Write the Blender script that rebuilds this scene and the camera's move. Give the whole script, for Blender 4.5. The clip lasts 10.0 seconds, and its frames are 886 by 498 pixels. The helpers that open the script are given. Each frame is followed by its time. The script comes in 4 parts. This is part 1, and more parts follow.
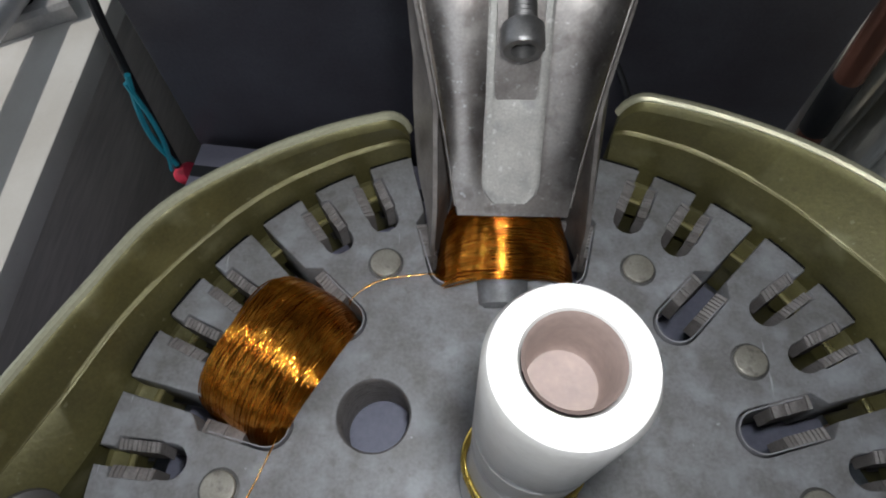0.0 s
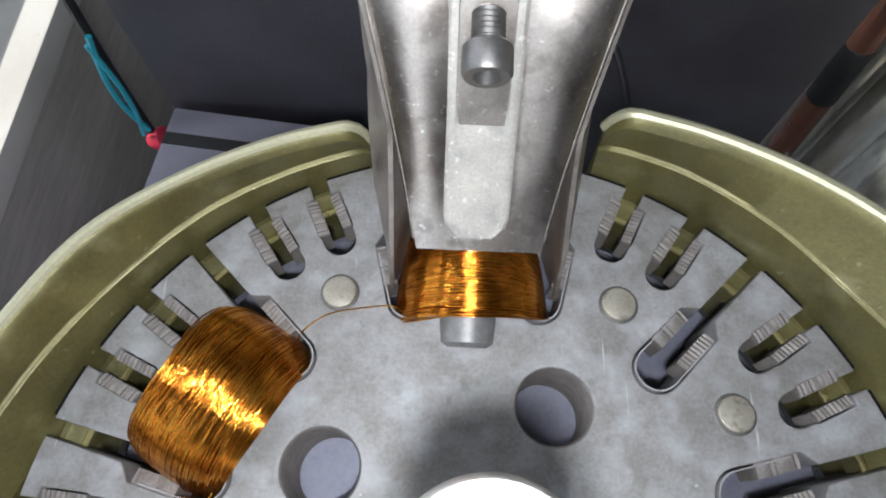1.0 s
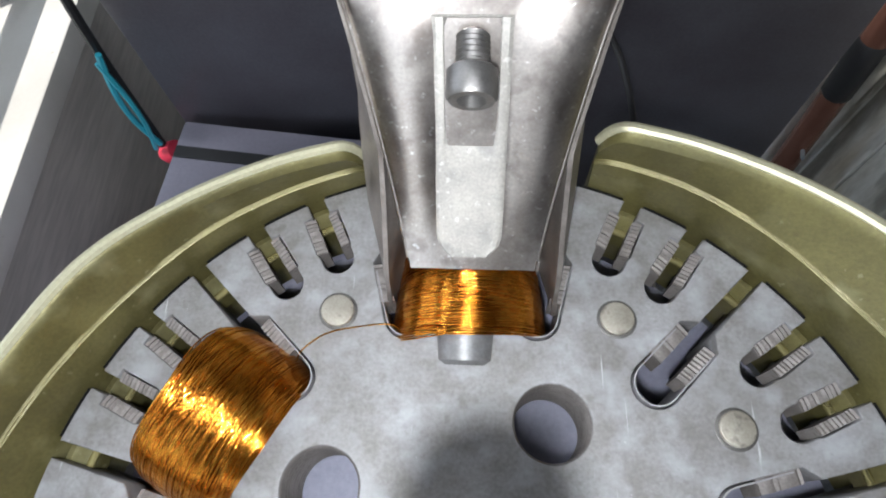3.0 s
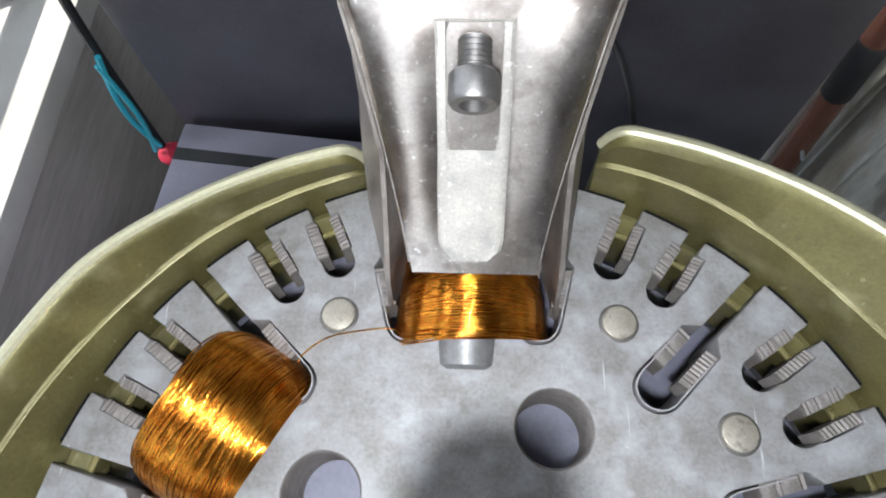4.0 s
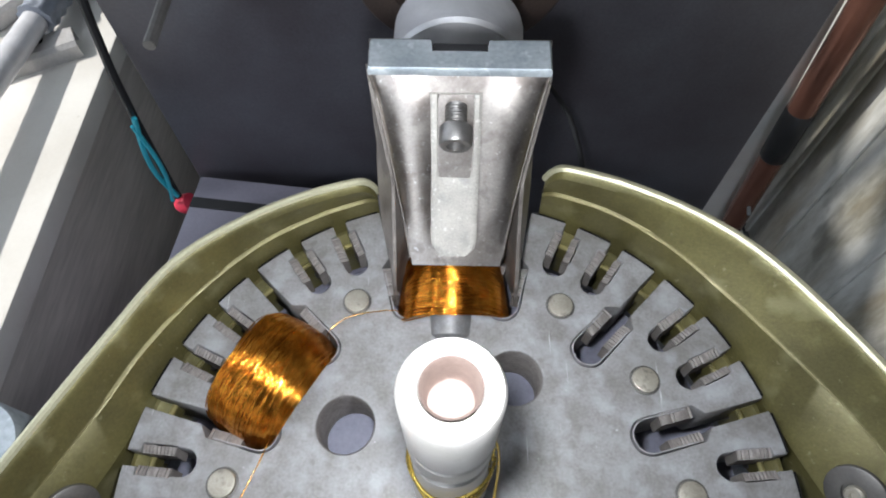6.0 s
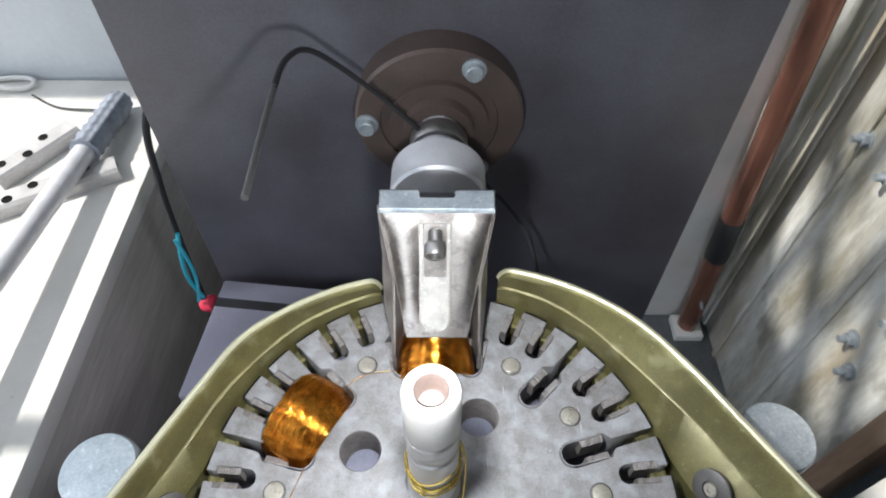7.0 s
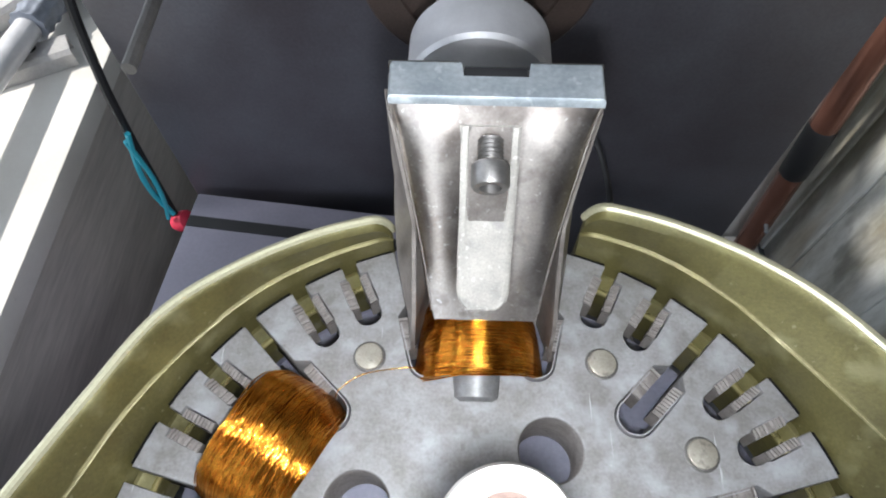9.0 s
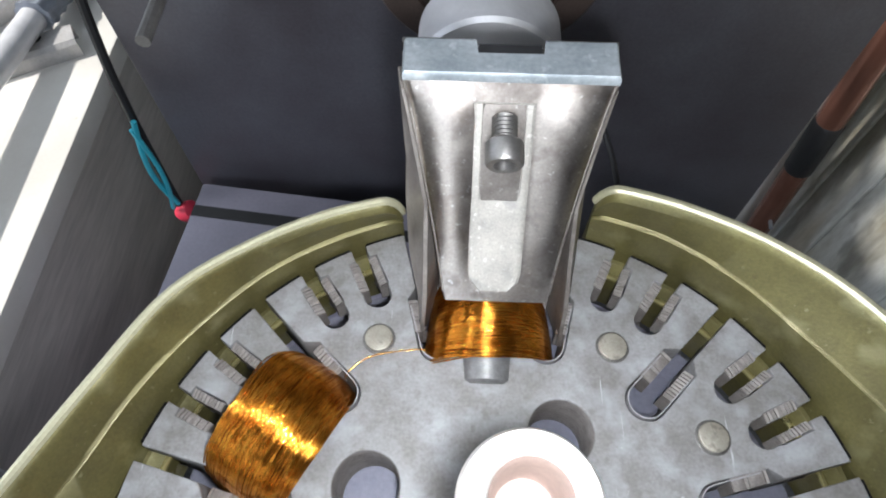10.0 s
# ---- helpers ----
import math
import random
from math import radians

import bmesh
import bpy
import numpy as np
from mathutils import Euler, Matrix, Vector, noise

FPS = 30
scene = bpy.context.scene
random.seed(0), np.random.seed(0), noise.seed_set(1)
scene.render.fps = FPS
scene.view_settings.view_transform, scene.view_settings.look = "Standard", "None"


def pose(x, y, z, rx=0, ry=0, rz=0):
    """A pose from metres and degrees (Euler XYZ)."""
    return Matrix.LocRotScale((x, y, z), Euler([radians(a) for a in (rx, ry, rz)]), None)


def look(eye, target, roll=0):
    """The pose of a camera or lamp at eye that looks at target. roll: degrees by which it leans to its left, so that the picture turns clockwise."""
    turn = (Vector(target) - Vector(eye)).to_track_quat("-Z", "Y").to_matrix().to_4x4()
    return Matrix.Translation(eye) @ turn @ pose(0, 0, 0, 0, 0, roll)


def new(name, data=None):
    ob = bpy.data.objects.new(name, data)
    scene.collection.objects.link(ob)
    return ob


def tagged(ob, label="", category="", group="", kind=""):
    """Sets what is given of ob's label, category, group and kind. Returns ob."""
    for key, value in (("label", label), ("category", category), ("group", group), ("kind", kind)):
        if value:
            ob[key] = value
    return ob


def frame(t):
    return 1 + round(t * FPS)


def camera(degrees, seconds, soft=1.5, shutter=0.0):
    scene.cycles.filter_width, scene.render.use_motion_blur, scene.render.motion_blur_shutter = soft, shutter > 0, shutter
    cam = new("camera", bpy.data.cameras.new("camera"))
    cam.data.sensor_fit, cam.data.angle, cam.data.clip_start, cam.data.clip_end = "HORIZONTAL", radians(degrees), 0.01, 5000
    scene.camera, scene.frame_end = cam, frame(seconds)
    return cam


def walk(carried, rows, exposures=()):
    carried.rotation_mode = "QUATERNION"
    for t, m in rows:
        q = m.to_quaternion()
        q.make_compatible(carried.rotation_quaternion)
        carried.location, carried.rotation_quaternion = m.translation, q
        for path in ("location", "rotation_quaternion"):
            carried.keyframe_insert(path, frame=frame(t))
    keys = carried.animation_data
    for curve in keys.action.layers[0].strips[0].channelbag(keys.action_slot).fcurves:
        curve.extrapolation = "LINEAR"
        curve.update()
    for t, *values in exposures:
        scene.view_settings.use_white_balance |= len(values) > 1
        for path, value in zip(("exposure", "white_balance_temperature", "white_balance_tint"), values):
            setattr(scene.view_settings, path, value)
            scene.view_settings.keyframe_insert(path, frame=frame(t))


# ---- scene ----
# ---- camera and walk ----
cam = camera(70.41, 10.0, soft=2.0)
PATH = [
    (0, (-0.01100, -0.01400, 0.12330), (-0.01680, 0.07990, -0.05310), -1.80),
    (0.2, (-0.01700, 0.00300, 0.12050), (-0.01870, 0.08620, -0.06140), 0.40),
    (0.5, (-0.01512, 0.00705, 0.11756), (-0.01801, 0.08426, -0.06691), 0.13),
    (1, (-0.00458, 0.00750, 0.11806), (-0.00917, 0.08609, -0.06579), -0.60),
    (1.5, (0.00340, 0.00414, 0.12076), (-0.01351, 0.08391, -0.06186), -8.71),
    (2, (0.00453, 0.00616, 0.12119), (-0.00863, 0.08522, -0.06205), -7.43),
    (2.5, (0.00013, 0.00919, 0.11953), (-0.01025, 0.08799, -0.06400), -5.52),
    (4, (-0.00099, 0.01115, 0.11930), (-0.01085, 0.09019, -0.06415), -5.18),
    (4.5, (-0.00155, 0.01175, 0.11937), (-0.01106, 0.09123, -0.06391), -5.09),
    (5, (-0.00227, 0.01256, 0.11758), (-0.01124, 0.09150, -0.06596), -4.85),
    (5.2, (-0.00238, 0.01356, 0.11843), (-0.01169, 0.09162, -0.06547), -5.01),
    (6.3, (0.00100, -0.04272, 0.16975), (-0.00155, 0.06181, -0.00075), -0.36),
    (6.5, (0.00319, -0.05410, 0.17764), (0.00073, 0.05400, 0.00939), -0.56),
    (7, (0.00179, -0.06692, 0.21637), (0.00132, 0.05748, 0.05976), 0.13),
    (7.5, (0.00459, -0.07423, 0.21576), (0.00338, 0.05008, 0.05909), -0.05),
    (8, (0.00158, -0.06225, 0.20153), (0.00084, 0.05632, 0.04046), -0.07),
    (8.5, (-0.00632, -0.02152, 0.16147), (-0.00769, 0.08457, -0.00807), 0.19),
    (9, (-0.00758, -0.00342, 0.14248), (-0.01172, 0.09552, -0.03129), -0.56),
    (9.5, (-0.00809, -0.00279, 0.13867), (-0.01173, 0.09484, -0.03584), -0.34),
    (10, (-0.00973, -0.00651, 0.14018), (-0.01421, 0.09181, -0.03393), -0.36),
]
EXPOSURES = [(0.0, -1.3), (0.2, -0.95), (0.5, -0.55), (1.0, -0.2), (2.5, -0.05), (4.0, 0.17), (5.2, 0.17), (6.3, -0.2), (6.6, -0.1), (7.2, 0.3), (7.8, 0.3), (8.5, 0.1), (9.2, 0.15), (10.0, 0.05)]
walk(cam, [(t, look(eye, target, roll)) for t, eye, target, roll in PATH], EXPOSURES)

# ---- world, sun and lamps ----
SUN_DIR = Vector((0.62, 0.0, -0.785)).normalized()
world = bpy.data.worlds.new("world")
world.use_nodes = True
scene.world = world
wn = world.node_tree.nodes
sky = wn.new("ShaderNodeTexSky")
sky.sky_type = "NISHITA"
sky.sun_disc = False
sky.sun_elevation = radians(51.7)
sky.sun_rotation = radians(-90)
wn["Background"].inputs["Strength"].default_value = 0.15
world.node_tree.links.new(sky.outputs[0], wn["Background"].inputs["Color"])

sun = new("sun", bpy.data.lights.new("sun", "SUN"))
sun.data.energy = 4.8
sun.data.angle = radians(0.6)
sun.data.color = (1.0, 0.96, 0.9)
sun.matrix_basis = look((-3, 0.2, 3.8), Vector((-3, 0.2, 3.8)) + SUN_DIR)

# the small white camera flash, held at one place over the winding head
flash = new("camera_flash", bpy.data.lights.new("camera_flash", "AREA"))
flash.data.shape = "DISK"
flash.data.size = 0.009
flash.data.energy = 0.285
flash.data.color = (0.91, 0.955, 1.0)
flash.matrix_basis = look((-0.005, -0.005, 0.128), (-0.028, 0.075, -0.06))


# added fill lamps, unseen, set in the openings to brighten the room
def window_fill(name, m, sx, sy, power):
    lamp = new(name, bpy.data.lights.new(name, "AREA"))
    lamp.data.shape = "RECTANGLE"
    lamp.data.size, lamp.data.size_y, lamp.data.energy = sx, sy, power
    lamp.data.color = (0.86, 0.93, 1.0)
    lamp.matrix_basis = m
    return lamp


window_fill("window_fill", look((-1.06, 0.09, 0.58), (0, 0.12, 0.3)), 0.76, 0.7, 4.0)
window_fill("window_fill", look((-0.35, -1.59, 0.42), (-0.1, 0, 0.1)), 0.8, 1.0, 6.0)
window_fill("window_fill", look((-1.06, 0.24, 1.71), (0, 0.2, 0.6)), 0.24, 0.5, 8.0)


# ---- materials ----
def material(name, base, rough=0.5, metal=0.0, vary=0.15, grain=900.0, blotch=60.0, bump=0.1, other=None, spec=0.5, rough_vary=0.15, stretch=None):
    """A surface with fine grain and larger stains; other is the colour that the stains turn to."""
    m = bpy.data.materials.new(name)
    m.use_nodes = True
    nt = m.node_tree
    b = nt.nodes["Principled BSDF"]
    co = nt.nodes.new("ShaderNodeTexCoord")
    mp = nt.nodes.new("ShaderNodeMapping")
    if stretch:
        mp.inputs["Scale"].default_value = stretch
    nt.links.new(co.outputs["Object"], mp.inputs["Vector"])
    n1 = nt.nodes.new("ShaderNodeTexNoise")
    n1.inputs["Scale"].default_value, n1.inputs["Detail"].default_value = grain, 4
    n2 = nt.nodes.new("ShaderNodeTexNoise")
    n2.inputs["Scale"].default_value, n2.inputs["Detail"].default_value, n2.inputs["Roughness"].default_value = blotch, 6, 0.62
    for n in (n1, n2):
        nt.links.new(mp.outputs[0], n.inputs["Vector"])
    ramp = nt.nodes.new("ShaderNodeValToRGB")
    ramp.color_ramp.elements[0].position, ramp.color_ramp.elements[1].position = 0.36, 0.68
    nt.links.new(n2.outputs["Fac"], ramp.inputs["Fac"])
    dark = other if other else tuple(c * (1 - 2.2 * vary) for c in base)
    ramp.color_ramp.elements[0].color = (*dark, 1)
    ramp.color_ramp.elements[1].color = (*base, 1)
    mix = nt.nodes.new("ShaderNodeMix")
    mix.data_type, mix.blend_type = "RGBA", "OVERLAY"
    mix.inputs["Factor"].default_value = min(1.0, vary * 2)
    nt.links.new(ramp.outputs[0], mix.inputs["A"])
    nt.links.new(n1.outputs["Fac"], mix.inputs["B"])
    nt.links.new(mix.outputs["Result"], b.inputs["Base Color"])
    mr = nt.nodes.new("ShaderNodeMapRange")
    mr.inputs["To Min"].default_value = max(0.04, rough - rough_vary)
    mr.inputs["To Max"].default_value = min(1.0, rough + rough_vary)
    nt.links.new(n2.outputs["Fac"], mr.inputs["Value"])
    nt.links.new(mr.outputs[0], b.inputs["Roughness"])
    b.inputs["Metallic"].default_value = metal
    b.inputs["Specular IOR Level"].default_value = spec
    if bump:
        bp = nt.nodes.new("ShaderNodeBump")
        bp.inputs["Strength"].default_value, bp.inputs["Distance"].default_value = bump, 0.0004
        nt.links.new(n1.outputs["Fac"], bp.inputs["Height"])
        nt.links.new(bp.outputs[0], b.inputs["Normal"])
    return m


M_PLATE = material("stamped_steel", (0.315, 0.31, 0.32), 0.55, 0.18, 0.16, 1300, 95, 0.07, (0.195, 0.183, 0.176))
nt = M_PLATE.node_tree
tc = nt.nodes.new("ShaderNodeTexCoord")
mp = nt.nodes.new("ShaderNodeMapping")
mp.inputs["Rotation"].default_value = (0, 0, 0.7)
mp.inputs["Scale"].default_value = (1, 0.05, 1)
nz = nt.nodes.new("ShaderNodeTexNoise")
nz.inputs["Scale"].default_value, nz.inputs["Detail"].default_value = 900, 3
sp = nt.nodes.new("ShaderNodeTexNoise")
sp.inputs["Scale"].default_value, sp.inputs["Detail"].default_value = 420, 2
cr = nt.nodes.new("ShaderNodeValToRGB")
cr.color_ramp.elements[0].position, cr.color_ramp.elements[1].position = 0.70, 0.76
add = nt.nodes.new("ShaderNodeMath")
add.operation = "MAXIMUM"
cs = nt.nodes.new("ShaderNodeValToRGB")
cs.color_ramp.elements[0].position, cs.color_ramp.elements[1].position = 0.75, 0.80
mx = nt.nodes.new("ShaderNodeMix")
mx.data_type = "RGBA"
mx.inputs["B"].default_value = (0.62, 0.62, 0.64, 1)
bsdf = nt.nodes["Principled BSDF"]
before = bsdf.inputs["Base Color"].links[0].from_socket
nt.links.new(tc.outputs["Object"], mp.inputs["Vector"])
nt.links.new(mp.outputs[0], nz.inputs["Vector"])
nt.links.new(tc.outputs["Object"], sp.inputs["Vector"])
nt.links.new(nz.outputs["Fac"], cr.inputs["Fac"])
nt.links.new(sp.outputs["Fac"], cs.inputs["Fac"])
nt.links.new(cr.outputs[0], add.inputs[0])
nt.links.new(cs.outputs[0], add.inputs[1])
nt.links.new(add.outputs[0], mx.inputs["Factor"])
nt.links.new(before, mx.inputs["A"])
nt.links.new(mx.outputs["Result"], bsdf.inputs["Base Color"])
M_EDGE = material("lamination_edge", (0.275, 0.25, 0.24), 0.6, 0.25, 0.16, 2500, 300, 0.25, (0.18, 0.16, 0.15))
M_RIVET = material("rivet_steel", (0.44, 0.41, 0.35), 0.42, 0.45, 0.12, 2500, 250, 0.15, (0.33, 0.30, 0.25))
M_OLIVE = material("olive_passivated_steel", (0.168, 0.148, 0.055), 0.40, 0.42, 0.14, 1400, 55, 0.14, (0.104, 0.092, 0.038))
M_WASHER = material("worn_dark_steel", (0.145, 0.137, 0.13), 0.5, 0.5, 0.12, 1500, 200, 0.15)
M_GLINT = material("brassy_glint", (0.42, 0.37, 0.17), 0.28, 0.8, 0.08, 1500, 120, 0.05)
M_CHROME = material("polished_steel", (0.48, 0.44, 0.41), 0.34, 1.0, 0.12, 1800, 70, 0.05, (0.36, 0.315, 0.29), rough_vary=0.16)
M_CHEEK = material("dull_brown_steel", (0.36, 0.325, 0.30), 0.42, 0.40, 0.14, 1800, 90, 0.1, (0.15, 0.13, 0.12))
M_CREASE = material("olive_crease_glint", (0.21, 0.185, 0.085), 0.5, 0.2, 0.12, 1400, 120, 0.05, (0.15, 0.13, 0.055))
M_RIM_SHINE = material("worn_olive_shine", (0.52, 0.50, 0.35), 0.40, 0.5, 0.12, 1400, 120, 0.05, (0.58, 0.55, 0.38))
M_MATT = material("milled_steel", (0.52, 0.495, 0.455), 0.5, 0.35, 0.14, 2200, 110, 0.2, (0.38, 0.36, 0.335))
M_BOLT = material("dull_steel_bolt", (0.26, 0.25, 0.245), 0.45, 0.9, 0.1, 3000, 400, 0.1)
M_COPPER = material("enamelled_copper", (0.95, 0.46, 0.068), 0.125, 0.97, 0.12, 2500, 180, 0.03, (0.46, 0.155, 0.016), rough_vary=0.04)
M_WIRE = material("golden_enamelled_wire", (0.80, 0.58, 0.14), 0.25, 0.9, 0.06, 2500, 180, 0.0)
M_TUBE = material("pale_sleeve", (0.58, 0.56, 0.54), 0.42, 0.15, 0.06, 1600, 160, 0.08, (0.52, 0.50, 0.47))
M_SHAFT = material("turned_steel", (0.56, 0.54, 0.52), 0.36, 0.35, 0.07, 1600, 160, 0.1)
M_LUG = material("grey_lug_steel", (0.24, 0.24, 0.25), 0.45, 0.4, 0.14, 1500, 150, 0.1, (0.16, 0.155, 0.15))
M_PAPER = material("slot_paper", (0.33, 0.32, 0.33), 0.6, 0.0, 0.1, 1500, 150, 0.1)
M_BED = material("blue_grey_bed", (0.24, 0.24, 0.31), 0.5, 0.2, 0.1, 900, 60, 0.1)
M_BOARD = material("black_board", (0.116, 0.116, 0.138), 0.36, 0.0, 0.14, 600, 14, 0.05, (0.076, 0.068, 0.080), spec=0.5)
M_RUST = material("brown_primed_flange", (0.125, 0.088, 0.076), 0.5, 0.3, 0.15, 900, 50, 0.12, (0.09, 0.068, 0.060))
M_GALV = material("galvanised_steel", (0.46, 0.50, 0.53), 0.42, 0.5, 0.14, 900, 110, 0.15, (0.30, 0.34, 0.37))
M_ALU = material("pale_machined_alloy", (0.78, 0.78, 0.81), 0.42, 0.4, 0.06, 900, 90, 0.06)
M_PIPE = material("copper_brown_pipe", (0.30, 0.14, 0.10), 0.24, 0.6, 0.04, 500, 12, 0.02, (0.24, 0.105, 0.075), rough_vary=0.05)
# dark streaks in this colour stand for paint stains and streaky shadows
M_WHITEWASH = material("stained_shaded_white_paint", (0.78, 0.79, 0.76), 0.6, 0.0, 0.14, 250, 22, 0.2, (0.29, 0.27, 0.21), stretch=(1, 1, 0.25))
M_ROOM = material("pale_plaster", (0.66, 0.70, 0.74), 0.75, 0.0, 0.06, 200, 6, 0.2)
# darker than the seen wall, so that unseen walls and ceiling bounce less light
M_DIM = material("unseen_dim_plaster", (0.24, 0.25, 0.27), 0.8, 0.0, 0.08, 200, 6, 0.2)
M_BORE = material("pinkish_brown_bore", (0.20, 0.145, 0.125), 0.6, 0.0, 0.1, 1500, 200, 0.1)
M_BENCH = material("white_laminate", (0.80, 0.79, 0.76), 0.5, 0.0, 0.05, 400, 14, 0.06, (0.70, 0.68, 0.64))
M_WOOD = material("greyed_wood", (0.50, 0.475, 0.45), 0.6, 0.0, 0.15, 300, 25, 0.25, (0.37, 0.345, 0.325), stretch=(1, 0.12, 1))
M_PALEWOOD = material("pale_wood", (0.42, 0.29, 0.20), 0.6, 0.0, 0.15, 300, 25, 0.25, (0.33, 0.22, 0.15), stretch=(1, 1, 0.12))
M_TABLE = material("worn_grey_table", (0.17, 0.18, 0.19), 0.5, 0.2, 0.2, 400, 16, 0.15, (0.10, 0.105, 0.11))
M_DARK = material("dark_floor", (0.030, 0.030, 0.034), 0.7, 0.0, 0.2, 200, 12, 0.2)
M_BOX = material("lavender_grey_carton", (0.30, 0.285, 0.35), 0.7, 0.0, 0.06, 500, 30, 0.1)
M_BLACK = material("black_rubber", (0.02, 0.02, 0.022), 0.5, 0.0, 0.1, 900, 80, 0.05)
M_GRIP = material("grey_knurled_rubber", (0.27, 0.30, 0.36), 0.6, 0.0, 0.12, 900, 80, 0.2)
M_GREYPAINT = material("grey_painted_steel", (0.52, 0.51, 0.51), 0.5, 0.3, 0.1, 500, 40, 0.1)
M_CYAN = material("cyan_plastic", (0.03, 0.42, 0.55), 0.4, 0.0, 0.05, 900, 80, 0.0)
M_RED = material("red_plastic", (0.62, 0.04, 0.08), 0.45, 0.0, 0.05, 900, 80, 0.0)
M_CABLE = material("white_cable", (0.75, 0.75, 0.73), 0.5, 0.0, 0.05, 900, 80, 0.0)
M_HOLE = material("dark_hole", (0.007, 0.007, 0.007), 0.8, 0.0, 0.1, 900, 80, 0.0, spec=0.15)


def specks(m, colour, scale, low, high, amount=1.0, stretch=(1, 1, 1)):
    """Scatters small marks of another colour over a material."""
    nt = m.node_tree
    b = nt.nodes["Principled BSDF"]
    before = b.inputs["Base Color"].links[0].from_socket
    co, mp = nt.nodes.new("ShaderNodeTexCoord"), nt.nodes.new("ShaderNodeMapping")
    mp.inputs["Scale"].default_value = stretch
    nz, cr = nt.nodes.new("ShaderNodeTexNoise"), nt.nodes.new("ShaderNodeMapRange")
    nz.inputs["Scale"].default_value, nz.inputs["Detail"].default_value = scale, 3
    cr.inputs["From Min"].default_value, cr.inputs["From Max"].default_value, cr.inputs["To Max"].default_value = low, high, amount
    mx = nt.nodes.new("ShaderNodeMix")
    mx.data_type = "RGBA"
    mx.inputs["B"].default_value = (*colour, 1)
    nt.links.new(co.outputs["Object"], mp.inputs["Vector"])
    nt.links.new(mp.outputs[0], nz.inputs["Vector"])
    nt.links.new(nz.outputs["Fac"], cr.inputs["Value"])
    nt.links.new(cr.outputs[0], mx.inputs["Factor"])
    nt.links.new(before, mx.inputs["A"])
    nt.links.new(mx.outputs["Result"], b.inputs["Base Color"])


specks(M_OLIVE, (0.36, 0.34, 0.21), 500, 0.68, 0.75, 0.4)
specks(M_OLIVE, (0.30, 0.28, 0.15), 90, 0.58, 0.72, 0.5)
specks(M_OLIVE, (0.10, 0.085, 0.035), 220, 0.64, 0.74, 0.6)
specks(M_CHROME, (0.19, 0.16, 0.145), 240, 0.53, 0.70, 0.6)
specks(M_CHROME, (0.36, 0.30, 0.26), 1100, 0.60, 0.72, 0.35)
specks(M_CHROME, (0.92, 0.91, 0.90), 800, 0.64, 0.72, 0.5)
specks(M_MATT, (0.27, 0.26, 0.25), 200, 0.54, 0.72, 0.7)
specks(M_MATT, (0.72, 0.71, 0.68), 700, 0.62, 0.70, 0.6)
specks(M_EDGE, (0.12, 0.10, 0.09), 600, 0.60, 0.72, 0.6)
specks(M_RIVET, (0.17, 0.15, 0.13), 500, 0.56, 0.70, 0.7)
specks(M_PLATE, (0.17, 0.16, 0.15), 300, 0.60, 0.74, 0.65)
specks(M_PLATE, (0.44, 0.45, 0.48), 130, 0.50, 0.72, 0.6)
specks(M_PLATE, (0.20, 0.19, 0.185), 45, 0.56, 0.72, 0.45)
specks(M_PLATE, (0.17, 0.155, 0.14), 700, 0.62, 0.72, 0.3)
specks(M_WHITEWASH, (0.40, 0.31, 0.19), 26, 0.55, 0.68, 0.55, (1, 1, 0.14))
specks(M_WHITEWASH, (0.16, 0.15, 0.13), 34, 0.62, 0.70, 0.5, (1, 1, 0.4))
specks(M_GALV, (0.62, 0.66, 0.68), 420, 0.62, 0.72, 0.6)
specks(M_TUBE, (0.42, 0.40, 0.37), 420, 0.64, 0.76, 0.5)
specks(M_BENCH, (0.45, 0.42, 0.36), 90, 0.72, 0.76, 0.7)


def dents(m, scale, depth):
    """Adds soft dents on top of the fine relief of a material."""
    nt = m.node_tree
    b = nt.nodes["Principled BSDF"]
    co, nz, bp = nt.nodes.new("ShaderNodeTexCoord"), nt.nodes.new("ShaderNodeTexNoise"), nt.nodes.new("ShaderNodeBump")
    nz.inputs["Scale"].default_value, nz.inputs["Detail"].default_value = scale, 3
    bp.inputs["Strength"].default_value, bp.inputs["Distance"].default_value = 1.0, depth
    nt.links.new(co.outputs["Object"], nz.inputs["Vector"])
    nt.links.new(nz.outputs["Fac"], bp.inputs["Height"])
    if b.inputs["Normal"].links:
        nt.links.new(b.inputs["Normal"].links[0].from_socket, bp.inputs["Normal"])
    nt.links.new(bp.outputs[0], b.inputs["Normal"])


dents(M_CHROME, 130, 0.00014)
dents(M_MATT, 260, 0.00012)
dents(M_OLIVE, 120, 0.00012)
dents(M_TUBE, 260, 0.00018)
dents(M_PLATE, 200, 0.00006)


# ---- mesh helpers ----
def mesh_of(name, bm, mat, sharp=35):
    me = bpy.data.meshes.new(name)
    bmesh.ops.recalc_face_normals(bm, faces=bm.faces)
    bm.to_mesh(me)
    bm.free()
    me.materials.append(mat)
    for p in me.polygons:
        p.use_smooth = True
    me.set_sharp_from_angle(angle=radians(sharp))
    return me


def part(name, bm, mat, parent=None, label="", sharp=35):
    """Links a bmesh as one mesh object, under a thing or a part."""
    ob = new(name, mesh_of(name, bm, mat, sharp))
    if parent is not None:
        ob.parent = parent
    if label:
        tagged(ob, label=label)
    return ob


def thing(name, label, category, at=(0, 0, 0), group="", kind=""):
    return tagged(new_at(name, at), label, category, group, kind)


def new_at(name, at):
    ob = new(name)
    ob.empty_display_size = 0.01
    ob.location = at
    return ob


